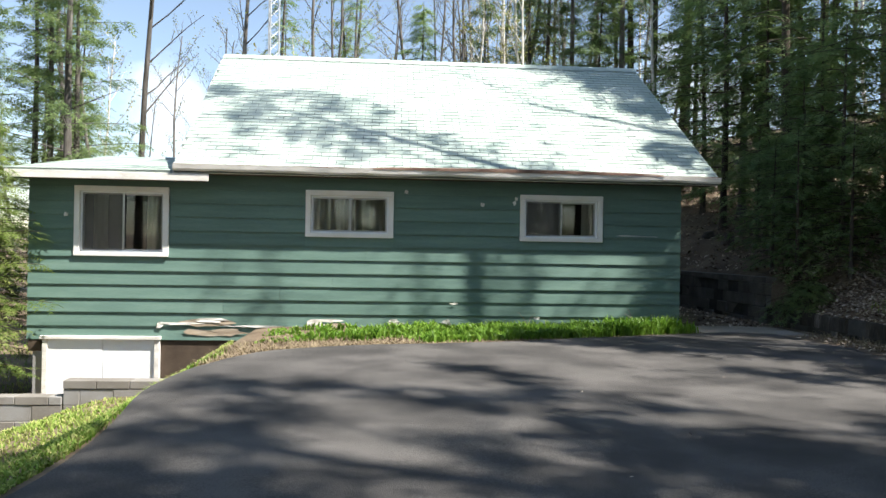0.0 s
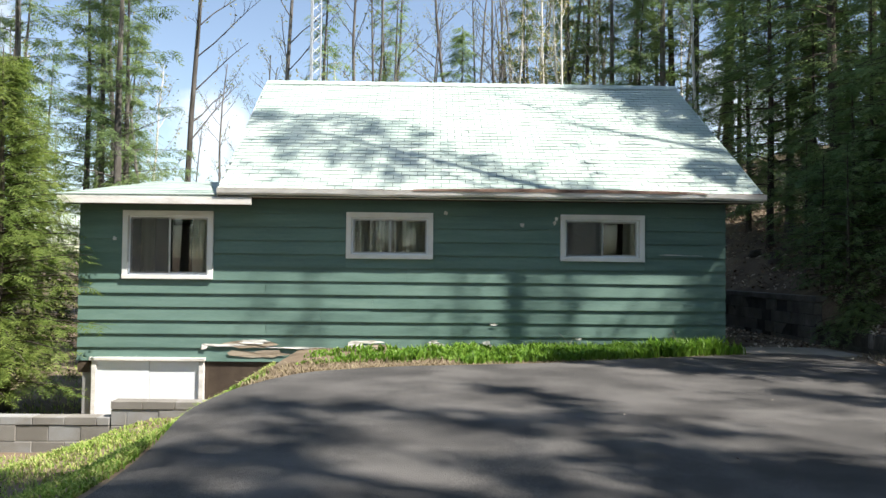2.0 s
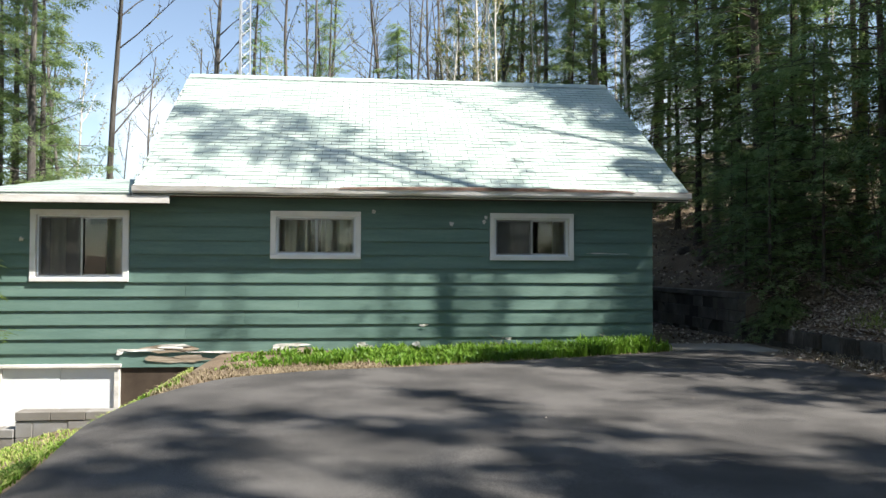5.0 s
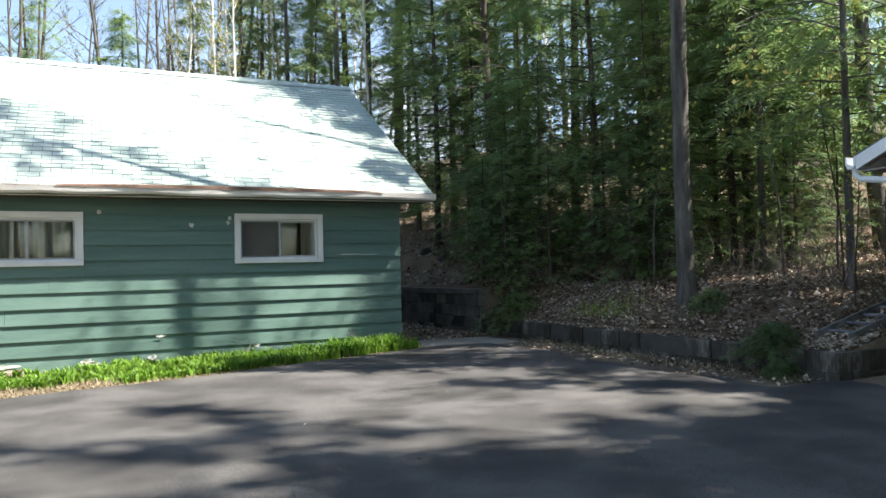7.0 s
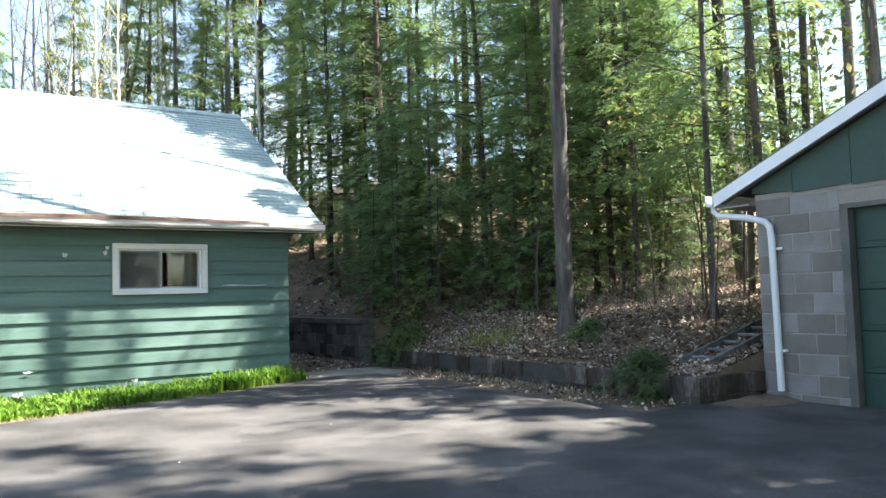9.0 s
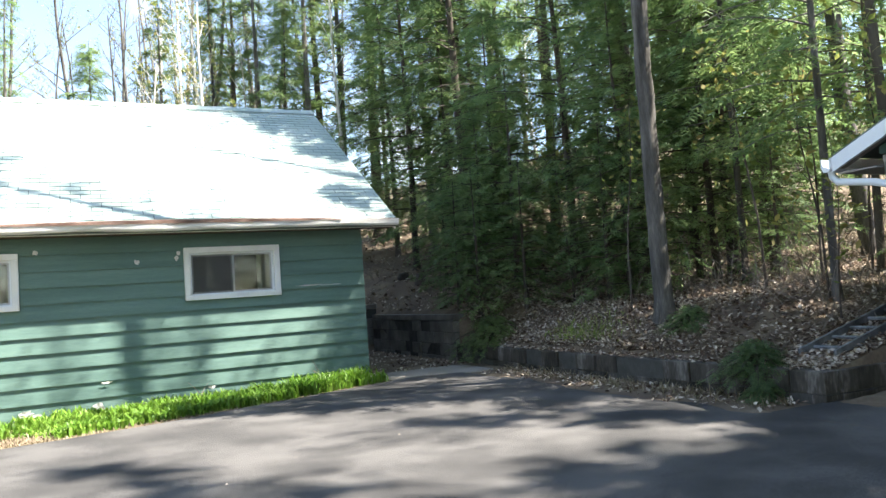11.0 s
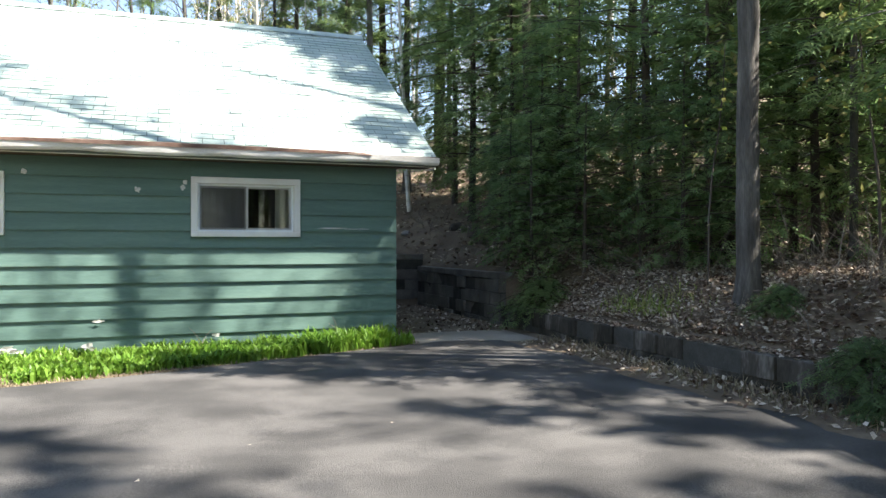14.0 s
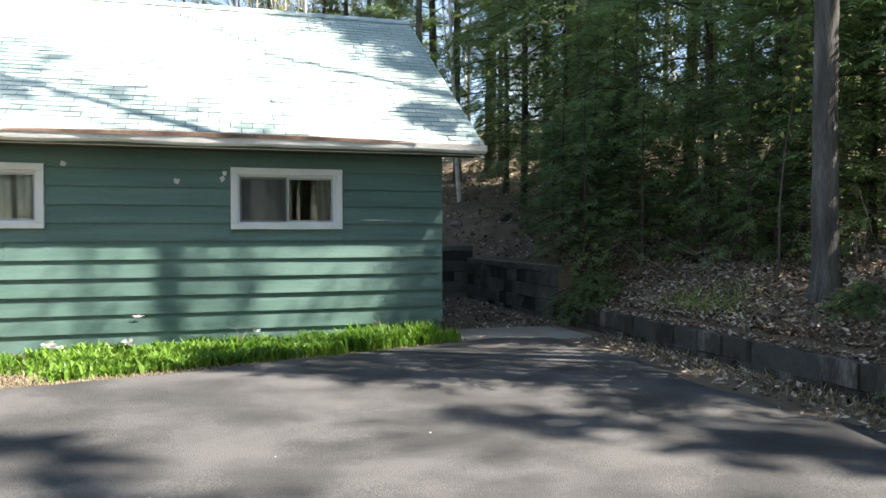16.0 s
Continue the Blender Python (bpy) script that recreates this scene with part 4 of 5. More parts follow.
pine_a = plant("spruce", conifer_parts(7, 15.0, 5.0, 2.3, 75, 8, 0.44, 0.34, needle_dark, bark_dark, 0.15, 0.2, 2), "tall thin spruce with a dark straight trunk", "tree", g(8.0, 9.5), 0, 1, "woodland conifers")
pine_b = plant("spruce", conifer_parts(8, 12.0, 1.8, 1.6, 85, 8, 0.34, 0.15, needle_light, bark_grey, 0.11, 0.2, 2), "slim spruce with short light green boughs", "tree", g(-13.5, 9.0), 0, 1, "woodland conifers")
fir_near = plant("fir", conifer_parts(11, 5.4, 0.6, 1.65, 170, 12, 0.17, 0.16, needle_bright, bark_dark, 0.075, 0.0, 4), "bright green fir standing beside the house corner", "tree", g(-10.35, -0.45), 20, 1, "firs by the corner")
bare_a = plant("bare_tree", bare_tree_parts(13, 14, 0.12, 0.26, 260, bark_grey, spring_leaf, 0.06, 0.4, 0.045), "leafless grey tree with fine spring twigs", "tree", g(-14.5, 13), 0, 1, "bare woodland trees")
bare_b = plant("bare_tree", bare_tree_parts(14, 12, 0.09, 0.28, 380, bark_grey, spring_leaf, 0.09, 0.35, 0.045), "slim budding tree with pale twigs", "tree", g(-6.5, 12), 0, 1, "bare woodland trees")
birch = plant("birch", bare_tree_parts(15, 11, 0.085, 0.26, 500, bark_white, spring_leaf, 0.10, 0.4), "crooked white-barked birch among bare trees", "tree", g(-1.2, 12.5), 0, 1, "birches")
sapling = plant("sapling", bare_tree_parts(16, 3.4, 0.018, 0.34, 160, bark_dark, spring_leaf, 0.08, 0.2), "thin leafless sapling among dead leaves", "sapling", g(4.6, -3.9), 0, 1, "saplings")
young = plant("young_hemlock", conifer_parts(17, 2.6, 0.12, 1.0, 46, 9, 0.17, 0.35, needle_light, bark_dark, 0.03, 0.1, 3), "knee-high to head-high young hemlock with feathery sprays", "sapling", g(3.0, 0.4), 0, 1, "young hemlocks")

stem_pine = plant("pine", conifer_parts(51, 14, 8.5, 1.6, 55, 8, 0.40, 0.3, needle_light, bark_dark, 0.11, 0.3, 2), "slim dark-stemmed pine with a high thin crown", "tree", g(7.4, 1.0), 0, 1, "woodland conifers")
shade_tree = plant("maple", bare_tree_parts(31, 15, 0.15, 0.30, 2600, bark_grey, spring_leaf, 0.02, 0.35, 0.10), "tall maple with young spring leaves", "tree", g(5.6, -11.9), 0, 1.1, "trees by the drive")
airy = plant("hemlock", conifer_parts(41, 9.5, 1.9, 1.8, 85, 12, 0.27, 0.34, needle_light, bark_grey, 0.046, 0.2, 4), "airy light green hemlock above the sunny bank", "tree", g(3.95, -4.55), 30, 1, "woodland conifers")
again(airy, 4.95, -2.4, 200, 1.02)
bush = plant("hemlock_bush", conifer_parts(43, 0.5, 0.03, 0.85, 60, 9, 0.15, 0.45, needle_dark, bark_dark, 0.02, 0.0, 3), "low spreading hemlock bush hanging over the block wall", "bush", (2.10, -5.02, 0.16), 0, 0.62, "low bushes")
again(bush, 1.88, -5.25, 70, 0.45)
again(bush, 2.25, 0.35, 170, 0.9)
again(bush, 2.7, -3.6, 250, 0.5)
# right slope, nearer belt
stand([hemlock_b, hemlock_c, hemlock_b], [(4.9, -0.4, 0.9), (6.1, -1.9, 0.85), (3.7, 2.5, 0.8), (3.9, 6.9, 1.0), (5.2, 6.2, 1.1), (9.4, 0.6, 0.9), (18.0, 4.0, 1.0), (12.0, -0.4, 1.0), (11.2, 2.6, 1.0), (21.0, 1.0, 1.1), (7.6, 3.0, 1.1), (18.8, 10.6, 1.1), (4.2, 5.4, 0.95), (20.0, 7.0, 1.0), (6.2, 7.6, 1.1), (1.6, 10.4, 0.95), (10.5, 4, 1.1), (4.7, 10.6, 1.1), (4.1, -0.9, 0.55), (4.2, 8.8, 1.0)], rt)
stand([hemlock_a, pine_a, hemlock_a], [(6.6, 4.6, 1.1), (18.5, 14.0, 1.1), (9.5, 5.5, 1.1), (3.2, 12.0, 1.1),
                                       (8.0, 13, 1.2), (1.0, 14.5, 1.05), (16, 10, 1.2)], rt)
# dark straight trunks over the garage
for x, y, s in ((7.45, -2.62, 1.2), (9.2, -4.0, 1.1), (11, -2.6, 1.1), (12, 1.5, 1.1), (13.5, -5, 1.1), (10.2, -4.9, 1.2)):
    again(pine_a if x == 12 else bare_a, x, y, rt.uniform(0, 360), s)
# slim leaning poles beside the garage and the tall hemlock that shade the house front
pole = plant("bare_tree", bare_tree_parts(61, 14.5, 0.046, 0.13, 160, bark_dark, spring_leaf, 0.0, 0.55), "slim dark-stemmed young tree with few twigs", "tree", g(5.56, -4.93), 20, 1.38, "slim woodland trees")
for x, y, s, turn in ((5.05, -5.05, 1.36, 140), (4.3, -5.1, 1.3, 200), (5.75, -3.88, 1.2, 300)):
    again(pole, x, y, turn, s)
again(hemlock_b, 7.4, -0.8, 60, 1.75)

# trees beyond the garage and the drive, whose crowns dapple the court
for k, (x, y, s) in enumerate(((12.8, -12.6, 1.25), (6.4, -12.4, 1.3), (9.6, -13.4, 1.3), (3.4, -13.4, 1.3), (14.4, -13.6, 1.3), (5.2, -16.4, 1.3), (0.6, -15.0, 1.2), (8.4, -17.0, 1.3), (-2.0, -17.5, 1.2))):
    if k == 0:
        for hx, hy, hs in ((2.0, -12.8, 1.3), (6.8, -11.7, 1.35)):
            again(hemlock_a, hx, hy, rt.uniform(0, 360), hs)
        for hx, hy, hs in ((4.5, -11.5, 1.25), (10.9, -8.4, 1.4), (11.6, -7.2, 1.35)):
            again(bare_a, hx, hy, rt.uniform(0, 360), hs)
        again(shade_tree, 11.6, -10.6, 70, 1.25)
    again((shade_tree, bare_a, shade_tree, pine_a)[k % 4], x, y, rt.uniform(0, 360), s)
stand([young], [(3.1, 2.0, 1.0), (3.9, -1.8, 1.0), (2.4, 0.95, 1.1), (2.5, 1.9, 0.9), (4.3, -0.2, 1.1), (3.4, 4.2, 1.1), (4.8, 1.2, 1.1), (5.2, -2.8, 0.9), (6.2, -4.4, 1.0), (3.7, -0.9, 1.2), (5.6, -0.9, 1.5), (3.6, 2.9, 1.3), (5.2, 2.0, 1.6), (4.7, 4.8, 1.5), (3.4, 1.3, 1.35), (4.4, 3.6, 1.6)], rt)
# slim dark stems through the wood
for x, y, s in ((5.4, 0.4, 1.05), (6.0, -1.2, 0.85), (6.2, 6.2, 0.85)):
    again(stem_pine, x, y, rt.uniform(0, 360), s)
stand([sapling], [(4.2, -3.4, 1), (3.5, -4.9, 0.7), (5.1, -4.2, 1.1), (4.4, -5.2, 0.8), (5.6, -5.0, 1.2), (3.0, -2.2, 0.8), (6.4, -4.0, 1.3), (3.8, 0.2, 1), (4.9, -5.5, 1.0), (3.9, -4.5, 1.0), (4.0, -5.3, 0.9)], rt)
# far right and behind: a deep belt of conifers and bare trunks
for _ in range(32):
    x, y = rt.uniform(3, 40), rt.uniform(-10, 40)
    if (x - 4) ** 2 + (y + 2) ** 2 > 120 and y > 4 - 0.1 * x:
        again(rt.choice([hemlock_a, pine_a, birch, bare_a, pine_b, bare_b]), x, y, rt.uniform(0, 360), rt.uniform(0.95, 1.35))
# behind the house: bare trees, birches and some spruce
def in_clearing(x, y):
    """A gap in the wood beyond the low roof."""
    return y < 24 and -0.36 < (x + 4.35) / (y + 10.9) < -0.21


clump_spruce = plant("spruce", conifer_parts(81, 12.5, 2.2, 2.1, 58, 14, 0.27, 0.06, needle_dark, bark_grey, 0.12, 0.2, 5), "grey-stemmed spruce with clumped green boughs", "tree", g(-11.6, 6.4), 15, 1, "woodland conifers")
for x, y, s in ((-13.3, 9.4, 1.0), (-12.3, 8.6, 0.9), (-14.6, 7.5, 1.1), (-9.4, 14.5, 0.6), (-8.6, 15.0, 0.55), (-1.4, 12.6, 0.75), (0.3, 14.0, 0.8)):
    again(clump_spruce, x, y, rt.uniform(0, 360), s)
again(bare_a, -10.7, 9.2, 100, 0.95)
for x, y, s, turn in ((2.3, 10.2, 1.0, 40), (3.7, 11.4, 1.05, 130), (1.4, 12.5, 0.95, 220), (4.9, 8.0, 0.9, 310)):
    again(clump_spruce, x, y, turn, s)
for x, y, s in ((-11.3, 14.0, 0.42), (-10.5, 15.0, 0.38), (-11.0, 17.5, 0.5)):
    again(clump_spruce, x, y, rt.uniform(0, 360), s)
for x, y, s in ((-11.6, 17.0, 0.72), (-10.3, 16.0, 0.7), (-9.6, 17.0, 0.8), (-11.0, 19.5, 0.75)):
    again(bare_b, x, y, rt.uniform(0, 360), s)
for _ in range(66):
    x, y = rt.uniform(-24, 4), rt.uniform(11, 34)
    if in_clearing(x, y):
        continue
    again(rt.choice([bare_a, bare_b, bare_b, bare_a, birch, bare_b, pine_b, pine_b, hemlock_c]), x, y, rt.uniform(0, 360), rt.uniform(0.8, 1.15))
for _ in range(24):
    x, y = rt.uniform(-15, 3), rt.uniform(10, 19)
    if not in_clearing(x, y):
        again(rt.choice([bare_b, bare_b, birch, bare_a]), x, y, rt.uniform(0, 360), rt.uniform(0.55, 0.85))
# beyond the house end
stand([fir_near], [(-11.3, -0.5, 1.15), (-11.2, 1.3, 1.0), (-12.4, 0.6, 1.1)], rt)
for _ in range(26):
    x, y = rt.uniform(-34, -12.5), rt.uniform(2, 24)
    if in_clearing(x, y):
        continue
    again(rt.choice([pine_b, pine_b, bare_b, bare_a, birch]), x, y, rt.uniform(0, 360), rt.uniform(0.75, 1.1))
# the wood closes round the court behind
for _ in range(30):
    again(rt.choice([hemlock_a, pine_a, hemlock_a]), rt.uniform(-24, 8), rt.uniform(-32, -20), rt.uniform(0, 360), rt.uniform(1.0, 1.4))
for _ in range(12):
    again(rt.choice([hemlock_a, pine_a, pine_b]), rt.uniform(-26, -15), rt.uniform(-19, -5), rt.uniform(0, 360), rt.uniform(0.9, 1.2))
behind = random.Random(77)
for k in range(16):
    again((hemlock_b, hemlock_a)[k % 2], -9 + 1.25 * k + behind.uniform(-0.4, 0.4), behind.uniform(-23.5, -20.5), behind.uniform(0, 360), behind.uniform(1.0, 1.25))
straight_birch = plant("birch", bare_tree_parts(71, 9, 0.06, 0.2, 200, bark_white, spring_leaf, 0.0, 0.5), "slim straight white-barked birch on the bank", "tree", g(3.04, 9.0), 0, 1, "birches")
again(birch, -0.6, 11.6, 80, 0.9)

# ---- dead leaves, grass and twigs ----
def scatter_leaves(name, label, count, area, size, mat, r, lift=0.012, tilt_amt=0.5):
    v, f = [], []
    for _ in range(count):
        x, y = area(r)
        z = terrain(x, y)
        c = Vector((x, y, z + lift * r.random() + 0.006))
        a = Vector((r.uniform(-1, 1), r.uniform(-1, 1), r.uniform(-tilt_amt, tilt_amt))).normalized()
        b = a.cross(Vector((r.uniform(-tilt_amt, tilt_amt), r.uniform(-tilt_amt, tilt_amt), 1))).normalized()
        L = size * r.uniform(0.6, 1.3)
        n0 = len(v)
        up = Vector((0, 0, L * 0.25))
        v += [c - a * L, c + b * L * 0.6 + up * r.random(), c + a * L + up * 0.5, c - b * L * 0.6 + up * r.random()]
        f += [(n0, n0 + 1, n0 + 2), (n0, n0 + 2, n0 + 3)]
    return tagged(finish(name, v, f, mat), label, "dead leaves", kind="stuff")


rl = random.Random(33)
v, f = [], []
for _ in range(1500):
    y = rl.uniform(-5.75, 1.1)
    c = Vector((2.0 + abs(rl.gauss(0.16, 0.07)), y, 0.226 + 0.035 * rl.random()))
    if c.x > 2.3:
        continue
    a = Vector((rl.uniform(-1, 1), rl.uniform(-1, 1), rl.uniform(-0.4, 0.4))).normalized()
    b = a.cross(Vector((rl.uniform(-0.5, 0.5), rl.uniform(-0.5, 0.5), 1))).normalized()
    L = 0.03 * rl.uniform(0.6, 1.3)
    n0 = len(v)
    v += [c - a * L, c + b * L * 0.6, c + a * L, c - b * L * 0.6]
    f += [(n0, n0 + 1, n0 + 2), (n0, n0 + 2, n0 + 3)]
tagged(finish("leaf_litter", v, f, litter_leaf), "dead leaves lying along the top of the wall", "dead leaves", kind="stuff")


def slope_near(r):
    return WALL_X + 0.22 + 7.5 * r.random() ** 1.5, r.uniform(-5.75, 1.5)


def slope_far(r):
    return WALL_X + 0.25 + 12 * r.random(), r.uniform(0, 14)


def along_wall(r):
    y = r.uniform(-5.65, -0.9)
    return r.triangular(1.25, 1.98, 1.95), y


scatter_leaves("leaf_litter", "brown and pale dead leaves covering the wooded slope", 34000, slope_near, 0.029, litter_leaf, rl, 0.05)
scatter_leaves("leaf_litter", "dead leaves heaped round the ladder foot", 1800, lambda r: (r.uniform(2.2, 3.6), r.uniform(-5.75, -5.0)), 0.030, litter_leaf, rl, 0.04)
scatter_leaves("leaf_litter", "dead leaves on the bank behind the house", 10000, slope_far, 0.05, litter_leaf, rl, 0.05)
scatter_leaves("leaf_litter", "dead leaves blown against the block wall", 800, along_wall, 0.032, litter_leaf, rl, 0.03)
scatter_leaves("leaf_litter", "few dead leaves scattered on the asphalt", 130, lambda r: (r.triangular(-6, 2.4, 1.6), r.triangular(-9.5, -1.5, -2)), 0.018, litter_leaf, rl, 0.02, 0.2)
scatter_leaves("leaf_litter", "dead leaves in the passage beside the house", 900, lambda r: (r.uniform(0.1, 1.95), r.uniform(0.4, 5.2)), 0.035, litter_leaf, rl, 0.02)


def blades(name, label, count, area, hgt, wid, mat, r, bend=0.5, category="grass"):
    v, f = [], []
    for _ in range(count):
        x, y, s = area(r)
        z = terrain(x, y) - 0.01
        az = r.uniform(0, 6.283)
        d = Vector((math.cos(az), math.sin(az), 0))
        w = Vector((-d.y, d.x, 0)) * wid * r.uniform(0.6, 1.3) * 0.5
        h = hgt * s * r.uniform(0.55, 1.15)
        lean_b = bend * h * r.uniform(0.2, 1.1)
        o = Vector((x, y, z))
        m = o + d * lean_b * 0.35 + Vector((0, 0, h * 0.62))
        t = o + d * lean_b + Vector((0, 0, h * r.uniform(0.8, 1.0)))
        n0 = len(v)
        v += [o - w * 0.6, o + w * 0.6, m - w, m + w, t]
        f += [(n0, n0 + 1, n0 + 3, n0 + 2), (n0 + 2, n0 + 3, n0 + 4)]
    return tagged(finish(name, v, f, mat), label, category, kind="stuff")


clumps = [(rl.triangular(-6.1, 0.12, -1.5), rl.random()) for _ in range(330)]


def strip(r):
    """Lily leaves in clumps along the foot of the wall."""
    cx, u = r.choice(clumps)
    x = cx + r.gauss(0, 0.07)
    k = smooth_step(-6.3, -4.6, x)
    front = drive_top(x) + 0.10 + 0.14 * smooth_step(0.0, -3.0, x) + 0.45 * smooth_step(-3.6, -5.4, x)
    y = -0.10 + (front + 0.10) * u ** 0.8 + r.gauss(0, 0.04)
    tall = 0.62 + 0.5 * smooth_step(-2.5, 0.3, x)
    return x, min(y, -0.07), (0.5 + 0.5 * k) * tall * (0.75 + 0.5 * math.sin(cx * 13) ** 2)


blades("lily_leaves", "bright green broad leaves growing along the foot of the siding", 12000, strip, 0.215, 0.028, grass_mat, rl, 0.7, "plants")
def edge_strip(r):
    x = r.uniform(-6.2, 0.2)
    return x, drive_top(x) + abs(r.gauss(0, 0.16)) - 0.02, 1.0


blades("dry_grass", "matted dry grass where the drive meets the siding", 2600, lambda r: (lambda x: (x, r.uniform(drive_top(x), min(-0.1, drive_top(x) + 1.4)), 1.0))(r.uniform(-6.5, -3.9)), 0.06, 0.010, dry_grass, rl, 1.6)
blades("dry_grass", "dry brown grass and stems at the asphalt's edge", 2200, edge_strip, 0.05, 0.008, dry_grass, rl, 1.5)


def lawn_spot(r):
    y = r.uniform(-9.5, -1.7)
    x = drive_edge(min(y, -3.7)) - 0.03 - 5.2 * r.random() ** 1.7
    n = noise.noise(Vector((x * 0.8, y * 0.8, 2)))
    return x, y, 0.55 + 0.6 * max(0, n + 0.3)


blades("lawn", "patchy green and yellowed spring lawn sloping from the drive", 40000, lawn_spot, 0.075, 0.014, lawn_mat, rl, 0.9)
blades("lawn", "taller bright green grass at the drive's edge", 1500, lambda r: (lambda y: (drive_edge(y) - abs(r.gauss(0.05, 0.22)), y, 1.0))(r.triangular(-7.5, -2.4, -3.5)), 0.055, 0.011, grass_mat, rl, 0.8)
blades("lawn", "sunlit thin grass beyond the house end", 9000, lambda r: (r.uniform(-18, -9.6), r.uniform(-1.2, 9), 0.9), 0.09, 0.016, lawn_mat, rl, 0.9)
blades("wall_weeds", "dry weeds at the foot of the block wall", 1500, lambda r: (r.triangular(1.45, 1.97, 1.9), r.uniform(-5.6, -0.6), r.uniform(0.4, 1.2)), 0.11, 0.008, dry_grass, rl, 0.9)
blades("bank_weeds", "green weeds on the bank above the wall", 500, lambda r: (2.3 + abs(r.gauss(0, 0.25)), -1.75 + r.gauss(0, 0.35), r.uniform(0.4, 1.1)), 0.16, 0.012, lawn_mat, rl, 1.0)
blades("drain_weeds", "moss and weeds on the ground under the downspout", 900, lambda r: (2.35 + r.gauss(0, 0.28), -6.05 + r.gauss(0, 0.10), r.uniform(0.3, 1.0)), 0.04, 0.012, lawn_mat, rl, 1.0)


def brush(name, label, count, area, ln, r):
    v, f = [], []
    for _ in range(count):
        x, y = area(r)
        p = Vector((x, y, terrain(x, y) - 0.02))
        d = Vector((r.uniform(-1, 1), r.uniform(-1, 1), r.uniform(0.15, 1.6))).normalized()
        L = ln * r.uniform(0.4, 1.2)
        pts = [p]
        for _ in range(4):
            d = (d + Vector((r.uniform(-1, 1), r.uniform(-1, 1), r.uniform(-0.7, 0.3))) * 0.28).normalized()
            pts.append(pts[-1] + d * L / 4)
        tube_into(v, f, pts, [0.006, 0.005, 0.004, 0.003, 0.0015], 3)
        k = r.choice((1, 2, 3))
        d2 = (d + Vector((r.uniform(-1, 1), r.uniform(-1, 1), r.uniform(-0.2, 0.6)))).normalized()
        tube_into(v, f, [pts[k], pts[k] + d2 * L * 0.2, pts[k] + d2 * L * 0.42 - Vector((0, 0, L * 0.04))], [0.004, 0.003, 0.001], 3)
    return tagged(finish(name, v, f, twig_mat), label, "brush", kind="stuff")


brush("brush", "grey dead brush and fallen branches on the sunny bank", 270, lambda r: (r.triangular(2.6, 7.5, 4.0), r.triangular(-5.6, -1.0, -4.4)), 0.8, rl)
brush("brush", "dead twigs and stems through the dark wood", 420, lambda r: (r.uniform(2.5, 11), r.uniform(-3, 10)), 0.9, rl)
brush("brush", "few sticks hanging over the block wall", 26, lambda r: (r.uniform(2.1, 2.25), r.uniform(-5.3, -1.2)), 0.5, rl)

brush("dry_stems", "thin dry weed stems standing by the siding", 9, lambda r: (r.choice((-2.35, -2.2, -5.3, -0.4)) + r.gauss(0, 0.05), r.uniform(-0.5, -0.2)), 0.45, rl)
v, f = [], []
for i in range(15):
    for j in range(9):
        x, y = 2.0 + 0.96 * i / 14, -6.30 + 0.48 * j / 8
        edge = min(1, 2.2 * j / 8, 3.0 * i / 14 + 0.1) * min(1, 4 * (8 - j) / 8 + 0.6)
        v.append((x, y, -0.045 + 0.05 * edge * (0.7 + 0.5 * noise.noise(Vector((x * 5, y * 5, 2))))))
for i in range(14):
    for j in range(8):
        q = i * 9 + j
        f.append((q, q + 9, q + 10, q + 1))
tagged(finish("ground", v, f, earth, None, "", True), "washed-out dark soil under the downspout", "soil", kind="structure")

# ---- ladder on the bank ----
ladder = thing("ladder", "weathered grey aluminium ladder lying on dead leaves by the garage", "ladder")
p0, p1 = Vector((2.44, -5.60, 0.275)), Vector((5.0, -5.48, 0.86))
dirl = (p1 - p0).normalized()
across = Vector((-dirl.y, dirl.x, 0)).normalized()
upl = dirl.cross(across)
if upl.z < 0:
    upl = -upl
frame_m = Matrix((dirl, across, upl)).transposed().to_4x4()
frame_m.translation = p0
for s in (0.0, 0.36):
    bm = bmesh.new()
    box_into(bm, 0, 2.6, s - 0.014, s + 0.014, 0, 0.09, 0.004)
    part("rail", bm, ladder_metal, ladder).matrix_basis = frame_m
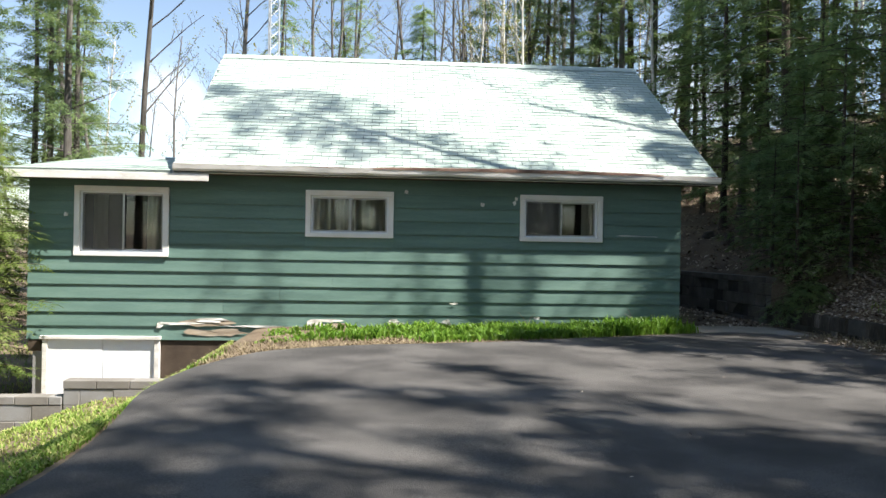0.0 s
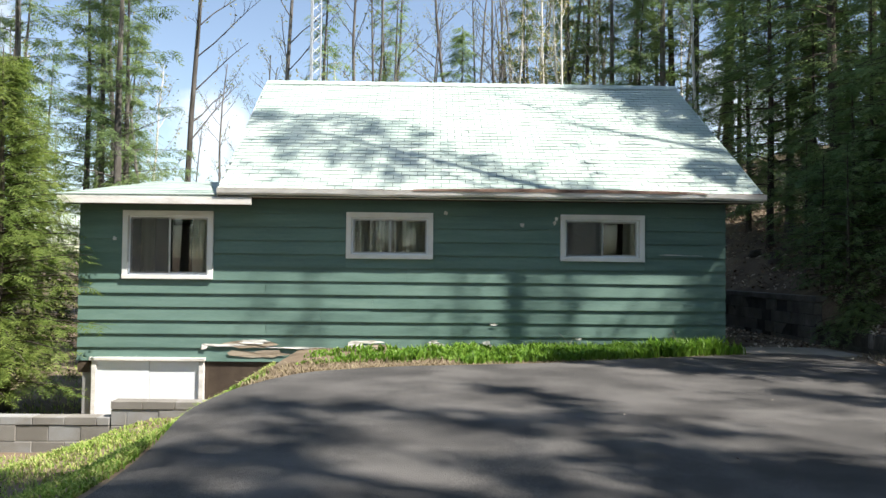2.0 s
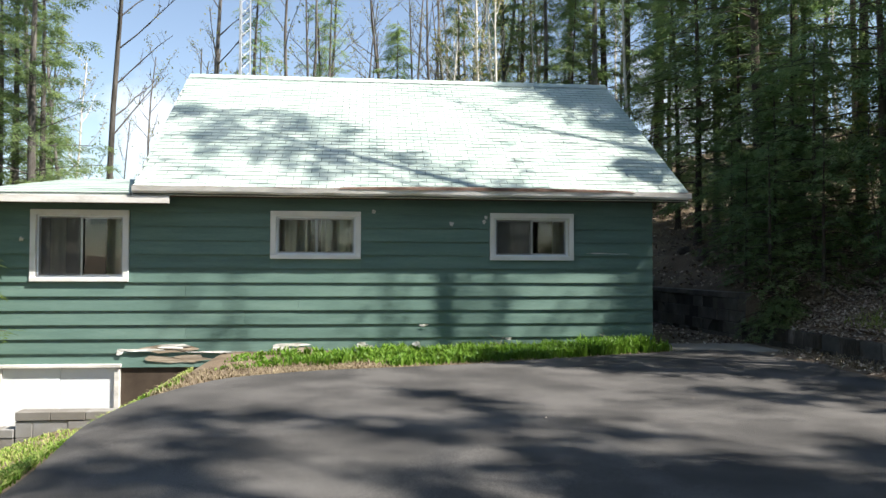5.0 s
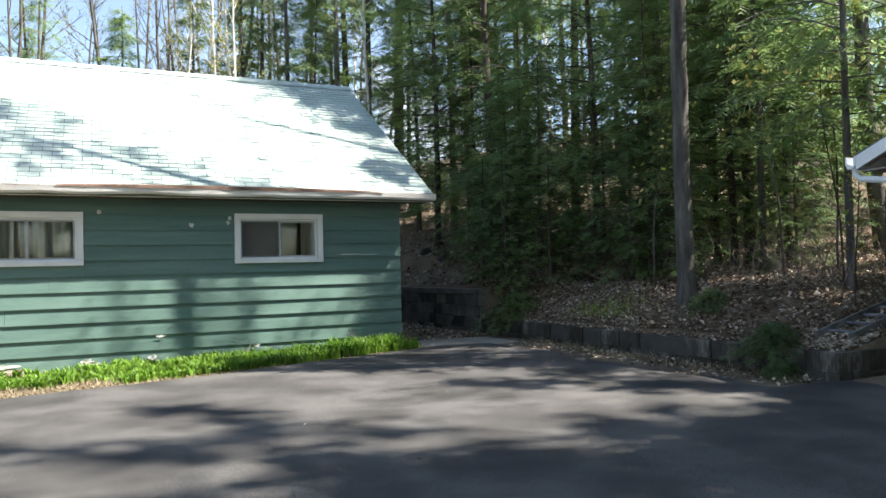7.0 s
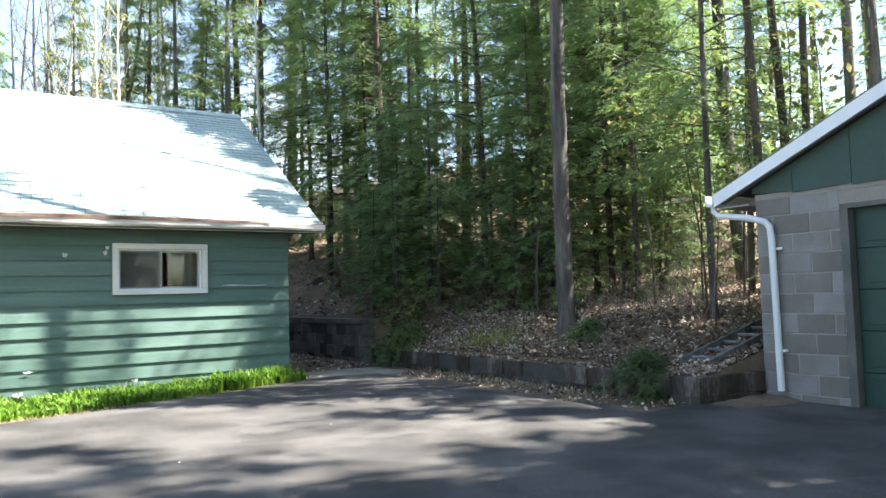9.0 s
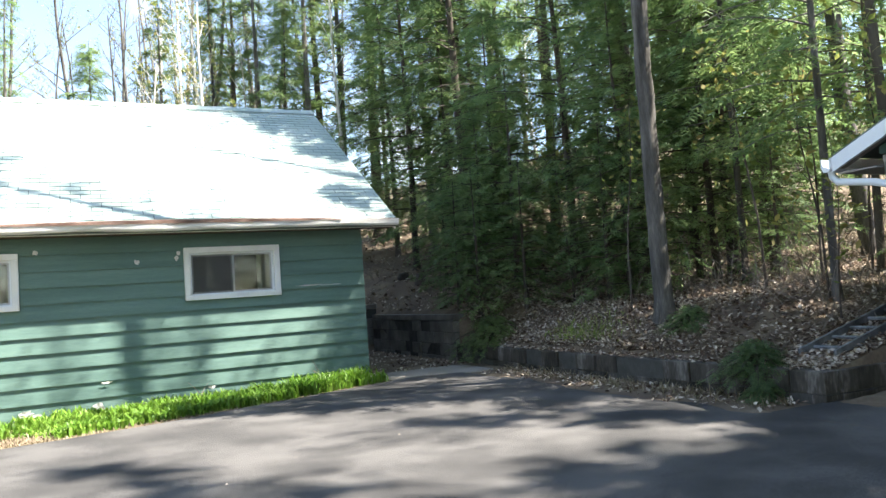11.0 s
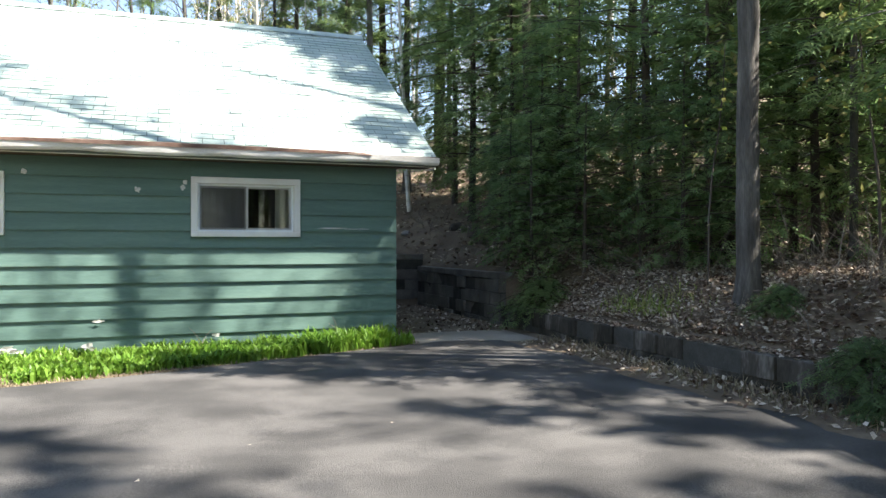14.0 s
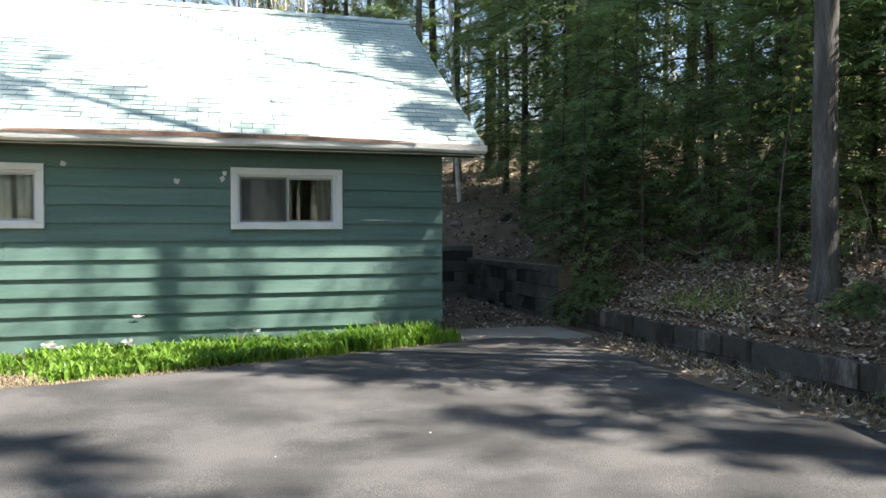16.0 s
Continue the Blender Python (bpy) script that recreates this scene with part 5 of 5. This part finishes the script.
for k in range(8):
    bm = bmesh.new()
    box_into(bm, 0.18 + 0.3 * k, 0.215 + 0.3 * k, 0.015, 0.345, 0.030, 0.060, 0.005)
    part("rung", bm, ladder_metal, ladder).matrix_basis = frame_m

# ---- radio mast behind the house ----
mast = thing("lattice_mast", "thin galvanised lattice radio mast behind the roof", "mast", (-7.6, 9.6, 0))
corners = [Vector((0.17 * math.cos(a), 0.17 * math.sin(a), 0)) for a in (0.3, 2.394, 4.489)]
for c in corners:
    v, f = [], []
    tube_into(v, f, [c + Vector((0, 0, 0.3)), c + Vector((0, 0, 14))], [0.019, 0.019], 6)
    finish("mast_leg", v, f, galvanised, mast)
v, f = [], []
for k in range(44):
    for i in range(3):
        a, b = corners[i], corners[(i + 1) % 3]
        z = 0.4 + 0.3 * k
        tube_into(v, f, [a + Vector((0, 0, z)), b + Vector((0, 0, z + 0.3))], [0.008, 0.008], 3)
finish("lattice", v, f, galvanised, mast)

# ---- rocks and a stump on the bank ----
def lump(name, label, category, x, y, r, mat, seed, flat=0.7):
    bm = bmesh.new()
    bmesh.ops.create_icosphere(bm, subdivisions=3, radius=r)
    for q in bm.verts:
        n = noise.noise(q.co * 3 / r * 0.4 + Vector((seed, 0, 0)))
        q.co *= 1 + 0.35 * n
        q.co.z *= flat
    ob = part(name, bm, mat, None, "", True)
    ob.location = (x, y, terrain(x, y) + r * 0.2)
    return tagged(ob, label, category)


lump("rock", "small pale stone on the sunlit bank", "rock", 2.5, 7.6, 0.11, concrete, 2)
lump("rock", "dark mossy stone on the bank", "rock", 3.3, 6.4, 0.16, mossy_shaded_block, 5)
v, f = [], []
sp = [Vector((0, 0, -0.1)), Vector((0, 0, 0.1)), Vector((0.01, 0, 0.28)), Vector((0.01, 0.01, 0.281))]
tube_into(v, f, sp, [0.2, 0.14, 0.12, 0.002], 10)
stump = finish("stump", v, f, bark_dark, None, "", True)
stump.location = g(3.4, 5.6)
tagged(stump, "dark broken tree stump among dead leaves", "stump")

# ---- roof shingles nearest the eave ----
for o, k, turn in shingle_places:
    ob = new("shingle", shingle_meshes[k])
    ob.parent = roof
    ob.matrix_basis = Matrix.Translation(o) @ tilt @ Matrix.Rotation(turn, 4, "Z")
